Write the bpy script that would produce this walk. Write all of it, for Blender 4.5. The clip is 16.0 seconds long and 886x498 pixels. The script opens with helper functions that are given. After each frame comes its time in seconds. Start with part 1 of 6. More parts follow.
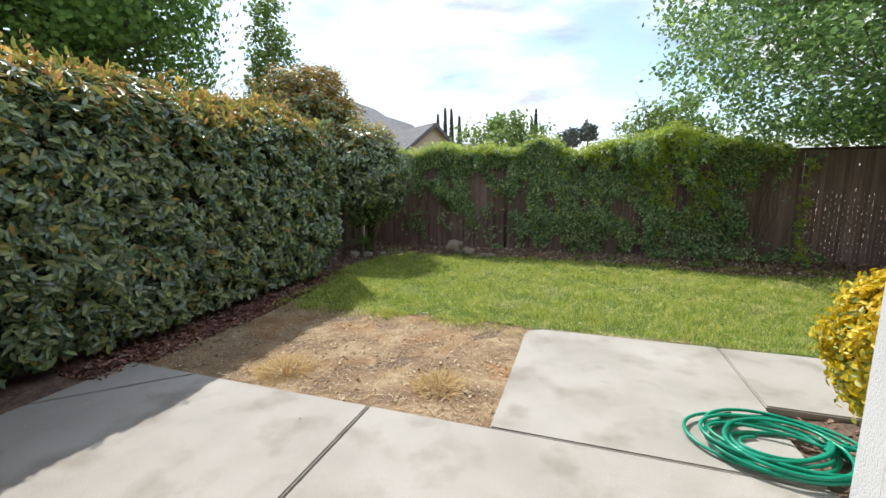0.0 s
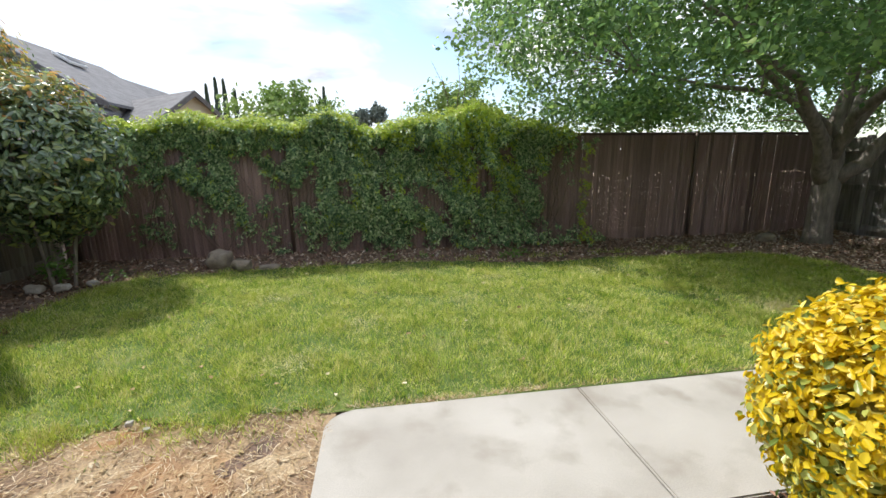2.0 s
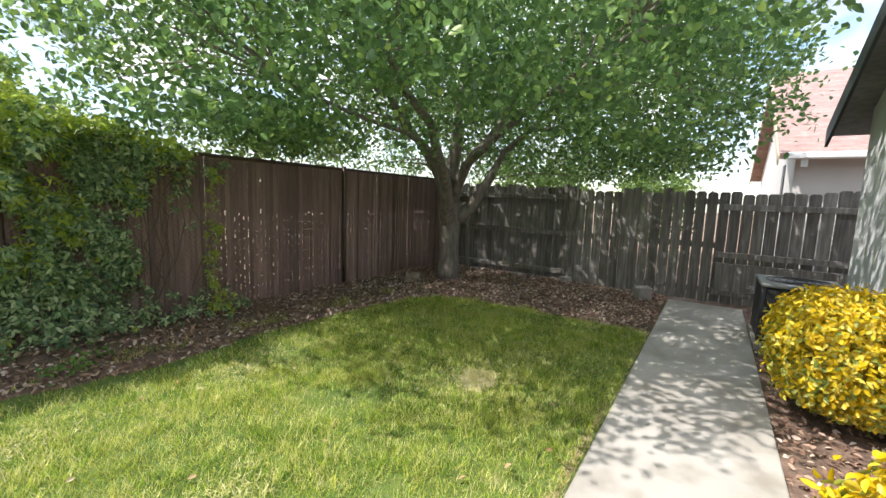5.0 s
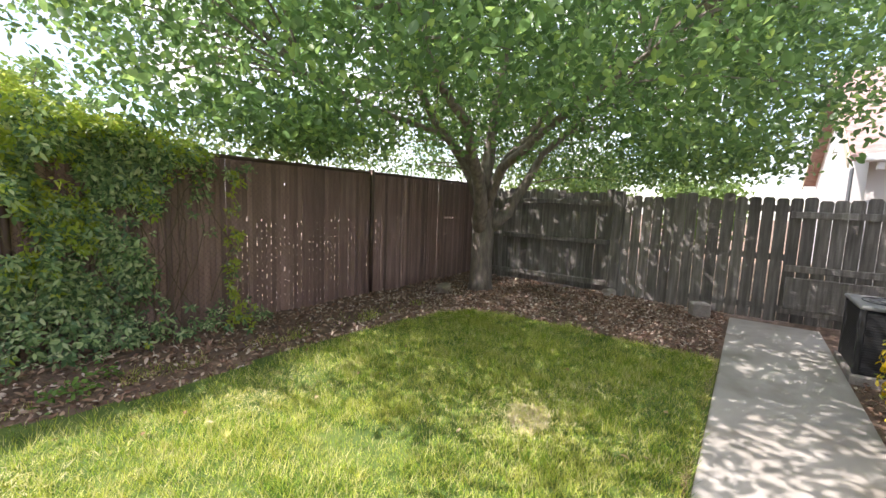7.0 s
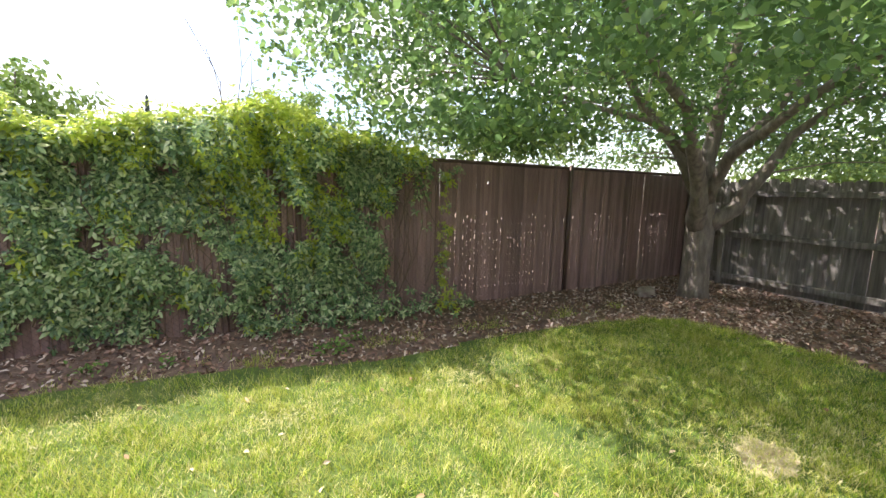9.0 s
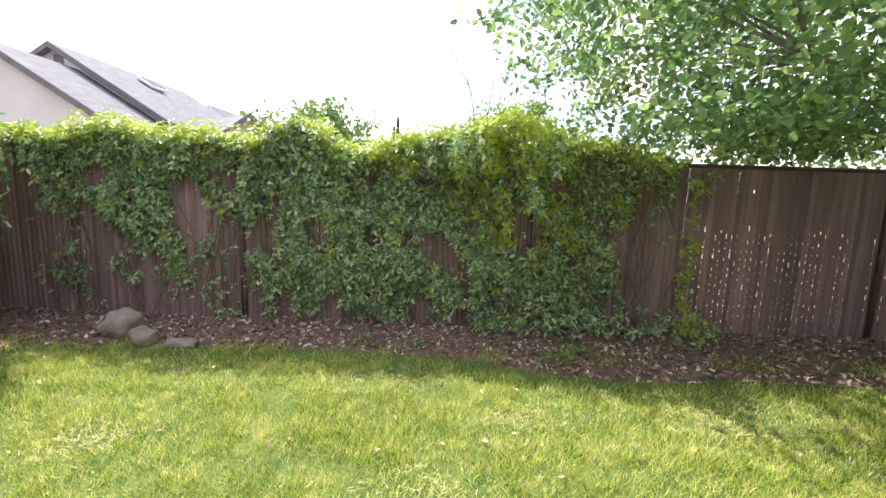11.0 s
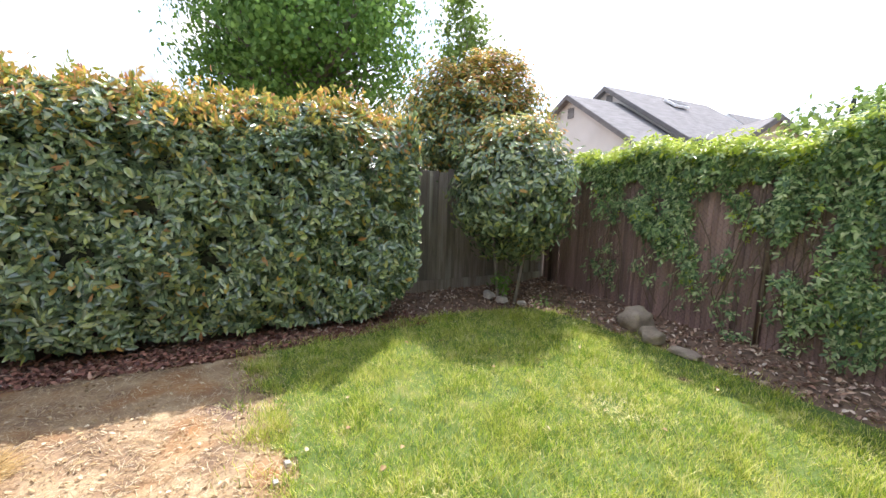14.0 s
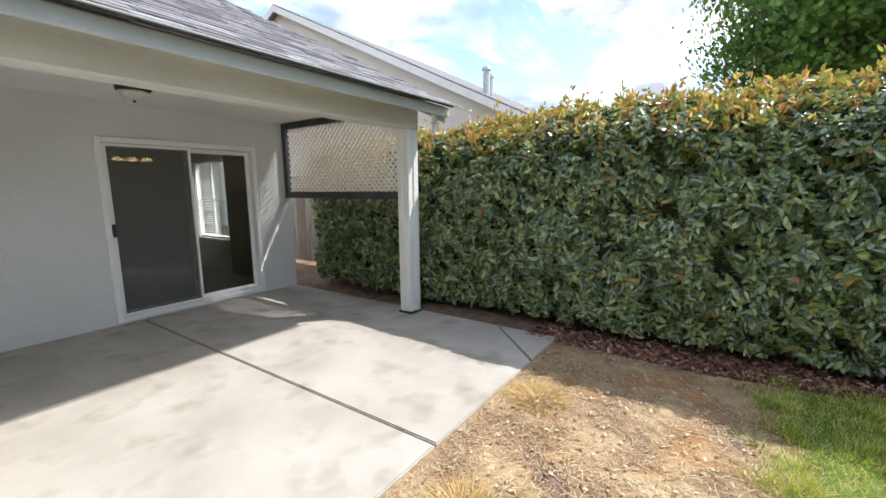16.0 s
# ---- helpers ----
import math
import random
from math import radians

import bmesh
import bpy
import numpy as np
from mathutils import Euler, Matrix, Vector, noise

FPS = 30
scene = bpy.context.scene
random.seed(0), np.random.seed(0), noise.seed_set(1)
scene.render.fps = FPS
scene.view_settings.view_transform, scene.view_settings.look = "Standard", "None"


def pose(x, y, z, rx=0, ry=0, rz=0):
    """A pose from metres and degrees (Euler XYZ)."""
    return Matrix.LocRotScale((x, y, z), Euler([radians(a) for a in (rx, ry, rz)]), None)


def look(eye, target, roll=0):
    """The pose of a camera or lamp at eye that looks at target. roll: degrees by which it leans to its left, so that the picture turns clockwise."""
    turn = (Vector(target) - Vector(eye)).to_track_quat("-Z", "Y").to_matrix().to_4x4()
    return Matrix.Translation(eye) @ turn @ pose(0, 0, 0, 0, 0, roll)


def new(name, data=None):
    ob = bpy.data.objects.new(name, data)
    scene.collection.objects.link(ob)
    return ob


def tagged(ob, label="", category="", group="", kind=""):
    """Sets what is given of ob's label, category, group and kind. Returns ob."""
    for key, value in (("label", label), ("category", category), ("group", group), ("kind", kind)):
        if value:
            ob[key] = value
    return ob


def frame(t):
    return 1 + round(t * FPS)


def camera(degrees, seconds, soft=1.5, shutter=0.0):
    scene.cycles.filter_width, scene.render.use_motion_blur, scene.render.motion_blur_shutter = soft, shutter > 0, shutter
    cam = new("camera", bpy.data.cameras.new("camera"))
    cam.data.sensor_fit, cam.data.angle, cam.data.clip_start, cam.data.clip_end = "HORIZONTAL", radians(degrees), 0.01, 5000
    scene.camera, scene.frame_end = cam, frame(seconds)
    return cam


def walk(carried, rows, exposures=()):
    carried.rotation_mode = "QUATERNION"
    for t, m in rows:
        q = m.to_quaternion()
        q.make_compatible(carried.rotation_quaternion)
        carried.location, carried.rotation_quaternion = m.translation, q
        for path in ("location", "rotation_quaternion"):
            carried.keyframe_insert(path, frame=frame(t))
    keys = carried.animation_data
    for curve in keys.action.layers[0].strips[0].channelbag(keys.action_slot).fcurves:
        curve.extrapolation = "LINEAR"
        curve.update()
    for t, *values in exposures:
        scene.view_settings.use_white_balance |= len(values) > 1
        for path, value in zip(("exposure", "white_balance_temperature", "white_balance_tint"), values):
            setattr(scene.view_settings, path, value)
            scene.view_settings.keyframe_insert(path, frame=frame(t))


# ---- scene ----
cam = camera(94.5, 16.0)
PATH = [
    (0, (-0.112, 0.141, 1.351), (-0.748, 2.01, 1.029), -0.5),
    (0.5, (-0.143, 0.556, 1.367), (-0.584, 2.475, 1.018), -0.7),
    (1, (-0.212, 0.983, 1.37), (-0.314, 2.949, 1.018), -0.1),
    (1.5, (-0.214, 1.323, 1.387), (-0.133, 3.283, 0.994), -0.1),
    (2, (-0.198, 1.668, 1.405), (0.099, 3.601, 0.987), -0.8),
    (2.5, (-0.159, 2.083, 1.429), (0.481, 3.929, 1.0), -0.9),
    (3, (0.022, 2.461, 1.364), (0.963, 4.175, 0.941), 0.1),
    (3.5, (0.219, 2.743, 1.359), (1.544, 4.193, 0.983), 1.2),
    (4, (0.393, 2.983, 1.417), (1.972, 4.168, 1.097), 2.3),
    (6.5, (1.097, 3.713, 1.417), (2.771, 4.788, 1.214), 1.6),
    (7, (1.065, 3.753, 1.421), (2.658, 4.94, 1.197), 2.2),
    (7.5, (1.023, 3.77, 1.437), (2.481, 5.12, 1.217), 2.3),
    (8, (0.991, 3.772, 1.443), (2.284, 5.28, 1.212), 1.9),
    (8.5, (0.951, 3.781, 1.444), (2.064, 5.423, 1.185), 1.6),
    (11, (0.686, 3.863, 1.464), (0.662, 5.843, 1.189), 1.8),
    (11.5, (0.6, 3.846, 1.471), (0.28, 5.798, 1.181), 2.5),
    (12, (0.596, 3.875, 1.469), (-0.064, 5.736, 1.153), 2.3),
    (12.5, (0.595, 3.901, 1.46), (-0.394, 5.608, 1.132), 2.2),
    (13, (0.594, 3.905, 1.463), (-0.699, 5.395, 1.132), 2.0),
    (13.5, (0.569, 3.868, 1.465), (-0.982, 5.091, 1.151), 1.8),
    (14, (0.502, 3.742, 1.468), (-1.264, 4.635, 1.18), 1.6),
    (14.5, (0.425, 3.584, 1.469), (-1.496, 4.065, 1.188), 1.6),
    (15, (0.406, 3.505, 1.481), (-1.571, 3.451, 1.189), 1.3),
    (15.5, (0.401, 3.487, 1.48), (-1.471, 2.855, 1.175), 0.3),
    (16, (0.469, 3.499, 1.488), (-1.153, 2.368, 1.187), -0.6),
]
walk(cam, [(t, look(eye, target, roll)) for t, eye, target, roll in PATH],
     [(0, 0.50, 6500, 10), (2, 0.57, 6500, 10), (3.2, 0.70, 6500, 10), (4, 0.80, 6500, 9), (6.5, 1.40, 6650, 20), (8.5, 1.48, 6650, 20), (11, 1.42, 6600, 18),
      (12.5, 1.37, 6600, 17), (14, 1.29, 6550, 16), (15, 1.03, 6500, 13), (16, 0.89, 6500, 11)])

# ---------------------------------------------------------------- world, sun
SUN_DIR = Vector((-0.56, 0.52, 1.0)).normalized()
world = bpy.data.worlds.new("World")
scene.world = world
world.use_nodes = True
wt = world.node_tree
bg = wt.nodes["Background"]
sky = wt.nodes.new("ShaderNodeTexSky")
sky.sky_type = 'NISHITA'
sky.sun_disc = False
sky.sun_elevation = math.asin(SUN_DIR.z)
sky.sun_rotation = math.atan2(SUN_DIR.x, SUN_DIR.y)
sky.air_density, sky.dust_density, sky.ozone_density = 1.0, 0.8, 1.2
# thin high cloud, streaked, over the whole sky
wc = wt.nodes.new("ShaderNodeTexCoord")
wm = wt.nodes.new("ShaderNodeMapping")
wm.inputs["Rotation"].default_value = (0, 0, radians(35))
wm.inputs["Scale"].default_value = (1.2, 2.6, 5.0)
wn = wt.nodes.new("ShaderNodeTexNoise")
wn.inputs["Scale"].default_value = 1.5
wn.inputs["Detail"].default_value = 8
wn.inputs["Roughness"].default_value = 0.55
wn.inputs["Distortion"].default_value = 0.9
wr = wt.nodes.new("ShaderNodeValToRGB")
wr.color_ramp.elements[0].position, wr.color_ramp.elements[1].position = 0.37, 0.63
wx = wt.nodes.new("ShaderNodeMix")
wx.data_type = 'RGBA'
wn2 = wt.nodes.new("ShaderNodeTexNoise")
wn2.inputs["Scale"].default_value, wn2.inputs["Detail"].default_value = 2.6, 6
wr2 = wt.nodes.new("ShaderNodeValToRGB")
wr2.color_ramp.elements[0].position, wr2.color_ramp.elements[1].position = 0.36, 0.58
wr2.color_ramp.elements[0].color, wr2.color_ramp.elements[1].color = (2.2, 2.4, 2.9, 1), (6.6, 6.6, 6.7, 1)
wt.links.new(wm.outputs[0], wn2.inputs["Vector"])
wt.links.new(wn2.outputs[0], wr2.inputs[0])
wt.links.new(wr2.outputs[0], wx.inputs["B"])
wt.links.new(wc.outputs["Generated"], wm.inputs["Vector"])
wt.links.new(wm.outputs[0], wn.inputs["Vector"])
wt.links.new(wn.outputs[0], wr.inputs[0])
wt.links.new(wr.outputs[0], wx.inputs["Factor"])
wt.links.new(sky.outputs[0], wx.inputs["A"])
wt.links.new(wx.outputs["Result"], bg.inputs[0])
bg.inputs[1].default_value = 0.17

sun = new("sun", bpy.data.lights.new("sun", "SUN"))
sun.data.energy, sun.data.angle, sun.data.color = 3.1, radians(0.55), (1.0, 0.975, 0.94)
sun.matrix_world = look(SUN_DIR * 30, (0, 0, 0))


# ---------------------------------------------------------------- materials
def surf(name, ramp, scale=4.0, detail=6, rough=0.7, bump=0.0, bump_scale=60.0, metal=0.0, source="noise",
         stretch=(1, 1, 1), fine=0.0, fine_scale=90.0, stains=0.0, stain_scale=0.7, stain_col=(0.2, 0.17, 0.13),
         trans=0.0, spec=0.5, vary=0.0):
    """A node material: a colour ramp over noise, island or object randomness, fine grain, stains and relief."""
    m = bpy.data.materials.new(name)
    m.use_nodes = True
    t = m.node_tree
    N, K = t.nodes, t.links
    p = N["Principled BSDF"]
    p.inputs["Roughness"].default_value = rough
    p.inputs["Metallic"].default_value = metal
    p.inputs["Specular IOR Level"].default_value = spec
    tc = N.new("ShaderNodeTexCoord")
    mp = N.new("ShaderNodeMapping")
    mp.inputs["Scale"].default_value = stretch
    K.new(tc.outputs["Object"], mp.inputs["Vector"])
    vec = mp.outputs[0]
    if vary:
        oi = N.new("ShaderNodeObjectInfo")
        ad = N.new("ShaderNodeVectorMath")
        ad.operation = 'MULTIPLY_ADD'
        ad.inputs[1].default_value = (31, 17, 23)
        K.new(oi.outputs["Random"], ad.inputs[0])
        K.new(vec, ad.inputs[2])
        vec = ad.outputs[0]

    def tex(s, d=6):
        n = N.new("ShaderNodeTexNoise")
        n.inputs["Scale"].default_value, n.inputs["Detail"].default_value = s, d
        K.new(vec, n.inputs["Vector"])
        return n.outputs[0]

    r = N.new("ShaderNodeValToRGB")
    e = r.color_ramp.elements
    while len(e) < len(ramp):
        e.new(0.5)
    for el, (pos, c) in zip(e, ramp):
        el.position, el.color = pos, (*c, 1)
    if source == "island":
        g = N.new("ShaderNodeNewGeometry")
        K.new(g.outputs["Random Per Island"], r.inputs[0])
    elif source == "both":
        g = N.new("ShaderNodeNewGeometry")
        mi = N.new("ShaderNodeMix")
        mi.inputs["Factor"].default_value = 0.45
        K.new(tex(scale, detail), mi.inputs["A"])
        K.new(g.outputs["Random Per Island"], mi.inputs["B"])
        K.new(mi.outputs["Result"], r.inputs[0])
    else:
        K.new(tex(scale, detail), r.inputs[0])
    col = r.outputs[0]

    def mult(col, fac_out, lo, hi):
        mr = N.new("ShaderNodeMapRange")
        mr.inputs["From Min"].default_value, mr.inputs["From Max"].default_value = 0.25, 0.75
        mr.inputs["To Min"].default_value, mr.inputs["To Max"].default_value = lo, hi
        K.new(fac_out, mr.inputs["Value"])
        mx = N.new("ShaderNodeMix")
        mx.data_type, mx.blend_type = 'RGBA', 'MULTIPLY'
        mx.inputs["Factor"].default_value = 1
        K.new(col, mx.inputs["A"])
        K.new(mr.outputs[0], mx.inputs["B"])
        return mx.outputs["Result"]

    if fine:
        col = mult(col, tex(fine_scale, 3), 1 - fine, 1 + fine)
    if vary:
        mr = N.new("ShaderNodeMapRange")
        mr.inputs["To Min"].default_value, mr.inputs["To Max"].default_value = 1 - vary, 1 + vary
        K.new(oi.outputs["Random"], mr.inputs["Value"])
        mx = N.new("ShaderNodeMix")
        mx.data_type, mx.blend_type = 'RGBA', 'MULTIPLY'
        mx.inputs["Factor"].default_value = 1
        K.new(col, mx.inputs["A"])
        K.new(mr.outputs[0], mx.inputs["B"])
        col = mx.outputs["Result"]
    if stains:
        mr = N.new("ShaderNodeMapRange")
        mr.inputs["From Min"].default_value, mr.inputs["From Max"].default_value = 0.52, 0.72
        mr.inputs["To Max"].default_value = stains
        K.new(tex(stain_scale, 5), mr.inputs["Value"])
        mx = N.new("ShaderNodeMix")
        mx.data_type = 'RGBA'
        mx.inputs["B"].default_value = (*stain_col, 1)
        K.new(mr.outputs[0], mx.inputs["Factor"])
        K.new(col, mx.inputs["A"])
        col = mx.outputs["Result"]
    K.new(col, p.inputs["Base Color"])
    if bump:
        b = N.new("ShaderNodeBump")
        b.inputs["Strength"].default_value, b.inputs["Distance"].default_value = bump, 0.01
        K.new(tex(bump_scale, 4), b.inputs["Height"])
        K.new(b.outputs[0], p.inputs["Normal"])
    if trans:
        tr = N.new("ShaderNodeBsdfTranslucent")
        K.new(col, tr.inputs["Color"])
        ms = N.new("ShaderNodeMixShader")
        ms.inputs[0].default_value = trans
        K.new(p.outputs[0], ms.inputs[1])
        K.new(tr.outputs[0], ms.inputs[2])
        K.new(ms.outputs[0], N["Material Output"].inputs["Surface"])
    return m


def glow(name, col, strength):
    m = bpy.data.materials.new(name)
    m.use_nodes = True
    p = m.node_tree.nodes["Principled BSDF"]
    p.inputs["Emission Color"].default_value = (*col, 1)
    p.inputs["Emission Strength"].default_value = strength
    return m


M = {}
M["concrete"] = surf("concrete", [(0.3, (0.37, 0.34, 0.295)), (0.5, (0.455, 0.425, 0.375)), (0.7, (0.52, 0.49, 0.44))], 1.6, 12, 0.85, 0.15, 240, fine=0.2,
                     fine_scale=210, stains=0.85, stain_scale=3.4, stain_col=(0.31, 0.275, 0.225))
M["dirt"] = surf("dirt", [(0.3, (0.13, 0.085, 0.055)), (0.55, (0.24, 0.16, 0.10)), (0.75, (0.34, 0.24, 0.15))], 2.2, 9, 0.95, 0.9, 45, fine=0.35,
                 fine_scale=60)
M["dry_patch"] = surf("dry_patch", [(0.32, (0.19, 0.125, 0.08)), (0.48, (0.31, 0.21, 0.125)), (0.62, (0.45, 0.335, 0.20)), (0.75, (0.55, 0.45, 0.30))], 3.2, 11, 0.95, 0.3, 90, fine=0.4,
                      fine_scale=90, stains=0.95, stain_scale=1.9, stain_col=(0.42, 0.20, 0.065))
M["mulch"] = surf("mulch", [(0.3, (0.12, 0.08, 0.06)), (0.6, (0.235, 0.155, 0.11)), (0.8, (0.35, 0.25, 0.175))], 9, 8, 0.95, 1.0, 40, fine=0.45,
                  fine_scale=55)
M["turf"] = surf("turf", [(0.3, (0.075, 0.125, 0.025)), (0.6, (0.13, 0.18, 0.035)), (0.8, (0.30, 0.28, 0.10))], 3.0, 8, 0.95, 0.6, 60, fine=0.3)
M["blade"] = surf("blade", [(0.28, (0.13, 0.26, 0.04)), (0.43, (0.36, 0.50, 0.06)), (0.56, (0.62, 0.64, 0.105)), (0.70, (0.86, 0.79, 0.40))], 6.0, 10, 0.5,
                  source="both", trans=0.5, spec=0.3, fine=0.35, fine_scale=22, stains=0.45, stain_scale=2.2, stain_col=(0.60, 0.57, 0.12))
M["straw"] = surf("straw", [(0.0, (0.26, 0.15, 0.07)), (0.6, (0.50, 0.36, 0.18)), (1.0, (0.72, 0.62, 0.44))], source="island", rough=0.8)
M["dry_straw"] = surf("dry_straw", [(0.3, (0.40, 0.31, 0.17)), (0.5, (0.56, 0.47, 0.30)), (0.7, (0.68, 0.60, 0.43))], 14, 9, 0.95, 0.6, 90, fine=0.35)
M["yellow_blade"] = surf("yellow_blade", [(0.0, (0.45, 0.46, 0.12)), (0.5, (0.64, 0.58, 0.24)), (1.0, (0.80, 0.72, 0.42))], source="island", rough=0.7, trans=0.3)
M["tuft"] = surf("tuft", [(0.0, (0.50, 0.32, 0.11)), (1.0, (0.72, 0.54, 0.25))], source="island", rough=0.8, trans=0.2)
M["litter"] = surf("litter", [(0.0, (0.13, 0.07, 0.045)), (0.4, (0.32, 0.185, 0.125)), (0.7, (0.46, 0.31, 0.22)), (1.0, (0.74, 0.64, 0.53))],
                   source="island", rough=0.8)
M["hedge_litter"] = surf("hedge_litter", [(0.0, (0.10, 0.045, 0.035)), (0.6, (0.27, 0.115, 0.08)), (0.9, (0.40, 0.20, 0.13)), (1.0, (0.62, 0.48, 0.38))], source="island", rough=0.7)
M["pale_chip"] = surf("pale_chip", [(0.0, (0.36, 0.22, 0.16)), (0.5, (0.55, 0.40, 0.31)), (1.0, (0.76, 0.66, 0.56))], source="island", rough=0.85)
# the ramp's pale end mixes yellow-green leaf tone with painted glints
M["hedge_leaf"] = surf("hedge_leaf", [(0.0, (0.10, 0.16, 0.09)), (0.42, (0.22, 0.315, 0.165)), (0.75, (0.38, 0.48, 0.24)), (0.93, (0.48, 0.56, 0.18)), (1.0, (0.56, 0.54, 0.24))],
                       source="island", rough=0.25, trans=0.34, spec=1.0)
M["hedge_young"] = surf("hedge_young", [(0.0, (0.20, 0.28, 0.07)), (0.45, (0.42, 0.42, 0.08)), (0.8, (0.56, 0.38, 0.10)), (1.0, (0.52, 0.25, 0.14))],
                        source="island", rough=0.4, trans=0.32)
wax = M["hedge_leaf"].node_tree.nodes["Principled BSDF"]
wax.inputs["Coat Weight"].default_value, wax.inputs["Coat Roughness"].default_value, wax.inputs["Coat IOR"].default_value = 0.9, 0.14, 1.6
M["bronze_leaf"] = surf("bronze_leaf", [(0.0, (0.62, 0.54, 0.12)), (0.45, (0.78, 0.52, 0.13)), (0.85, (0.78, 0.40, 0.13)), (1.0, (0.60, 0.27, 0.15))],
                        source="island", rough=0.4, trans=0.5)
# dull olive fill, the shade between bush leaves put into its colour
M["bush_shade_core"] = surf("bush_shade_core", [(0.35, (0.20, 0.165, 0.025)), (0.7, (0.36, 0.29, 0.045))], 25, 6, 0.95, 1.0, 30)
# near-black filler colour: the hedge's inner shade is put into it
M["hedge_shade_core"] = surf("hedge_shade_core", [(0.35, (0.02, 0.024, 0.014)), (0.7, (0.05, 0.055, 0.03))], 25, 6, 0.95, 1.0, 30)
M["pear_leaf"] = surf("pear_leaf", [(0.0, (0.11, 0.20, 0.075)), (0.55, (0.19, 0.33, 0.115)), (0.88, (0.31, 0.47, 0.15)), (1.0, (0.46, 0.62, 0.16))], source="island", rough=0.36, trans=0.58, spec=0.6)
M["maple_leaf"] = surf("maple_leaf", [(0.0, (0.085, 0.195, 0.04)), (1.0, (0.25, 0.42, 0.09))], source="island", rough=0.5, trans=0.45)
M["lime_leaf"] = surf("lime_leaf", [(0.0, (0.15, 0.25, 0.06)), (1.0, (0.30, 0.42, 0.11))], source="island", rough=0.5, trans=0.35)
M["ivy_leaf"] = surf("ivy_leaf", [(0.0, (0.07, 0.15, 0.07)), (0.4, (0.21, 0.35, 0.15)), (0.75, (0.45, 0.60, 0.27)), (1.0, (0.78, 0.84, 0.50))],
                     source="island", rough=0.36, trans=0.42, spec=0.7)
M["ivy_lime"] = surf("ivy_lime", [(0.0, (0.34, 0.48, 0.07)), (1.0, (0.66, 0.72, 0.12))], source="island", rough=0.38, trans=0.55)
M["euonymus_yellow"] = surf("euonymus_yellow", [(0.0, (0.64, 0.43, 0.006)), (0.6, (0.80, 0.59, 0.014)), (1.0, (0.85, 0.73, 0.12))], source="island",
                            rough=0.38, trans=0.3)
M["euonymus_green"] = surf("euonymus_green", [(0.0, (0.16, 0.24, 0.05)), (0.6, (0.42, 0.45, 0.08)), (1.0, (0.66, 0.66, 0.22))], source="island", rough=0.35,
                           trans=0.3)
# paler and greyer than cypress: distance haze is put into the colour
M["hazy_leaf"] = surf("hazy_leaf", [(0.0, (0.10, 0.13, 0.11)), (1.0, (0.17, 0.21, 0.17))], source="island", rough=0.8)
M["cypress"] = surf("cypress", [(0.0, (0.03, 0.05, 0.03)), (1.0, (0.07, 0.105, 0.06))], source="island", rough=0.8)
M["bark"] = surf("bark", [(0.3, (0.15, 0.125, 0.105)), (0.7, (0.32, 0.275, 0.23))], 7, 8, 0.9, 1.0, 22, stretch=(2.5, 2.5, 0.6), fine=0.3)
M["twig"] = surf("twig", [(0.3, (0.10, 0.07, 0.045)), (0.7, (0.2, 0.15, 0.1))], 20, 5, 0.85)
M["slat"] = surf("slat", [(0.3, (0.235, 0.15, 0.132)), (0.7, (0.345, 0.232, 0.203))], 3.0, 6, 0.55, 0.2, 80, stretch=(6, 6, 0.7), fine=0.15, vary=0.32)
M["fence_metal"] = surf("fence_metal", [(0.3, (0.10, 0.068, 0.055)), (0.7, (0.15, 0.10, 0.08))], 5, 5, 0.45, metal=0.3)
M["old_board"] = surf("old_board", [(0.25, (0.14, 0.127, 0.114)), (0.5, (0.25, 0.23, 0.207)), (0.75, (0.40, 0.37, 0.335))], 3.0, 8, 0.9, 0.7, 45,
                      stretch=(9, 9, 0.8), fine=0.22, vary=0.28, stains=0.5, stain_scale=0.6, stain_col=(0.085, 0.07, 0.058))
M["mossy_board"] = surf("mossy_board", [(0.25, (0.17, 0.14, 0.115)), (0.55, (0.29, 0.25, 0.21)), (0.8, (0.40, 0.355, 0.30))], 3.0, 8, 0.9, 0.7, 45,
                        stretch=(9, 9, 0.8), fine=0.3, vary=0.3, stains=0.75, stain_scale=0.8, stain_col=(0.50, 0.48, 0.41))
M["stucco"] = surf("stucco", [(0.3, (0.69, 0.70, 0.70)), (0.7, (0.75, 0.755, 0.75))], 1.2, 6, 0.9, 0.5, 95, fine=0.06, fine_scale=70)
M["soffit"] = surf("soffit", [(0.3, (0.76, 0.755, 0.74)), (0.7, (0.82, 0.815, 0.80))], 2, 5, 0.85, 0.2, 80)
M["beam_paint"] = surf("beam_paint", [(0.3, (0.58, 0.56, 0.52)), (0.7, (0.72, 0.70, 0.66))], 2.2, 8, 0.75, 0.3, 50, stretch=(0.5, 3, 3), fine=0.08)
M["white_paint"] = surf("white_paint", [(0.3, (0.74, 0.74, 0.72)), (0.7, (0.82, 0.82, 0.80))], 4, 6, 0.5, 0.15, 60, fine=0.05)
M["vinyl"] = surf("vinyl", [(0.3, (0.90, 0.90, 0.89)), (0.7, (0.94, 0.94, 0.93))], 6, 4, 0.4)
M["gutter"] = surf("gutter", [(0.3, (0.48, 0.52, 0.54)), (0.7, (0.57, 0.61, 0.63))], 3, 5, 0.4, fine=0.05)
M["shingle"] = surf("shingle", [(0.3, (0.15, 0.15, 0.16)), (0.7, (0.29, 0.28, 0.29))], 12, 6, 0.95, 0.6, 150, fine=0.35, fine_scale=160, vary=0.5)
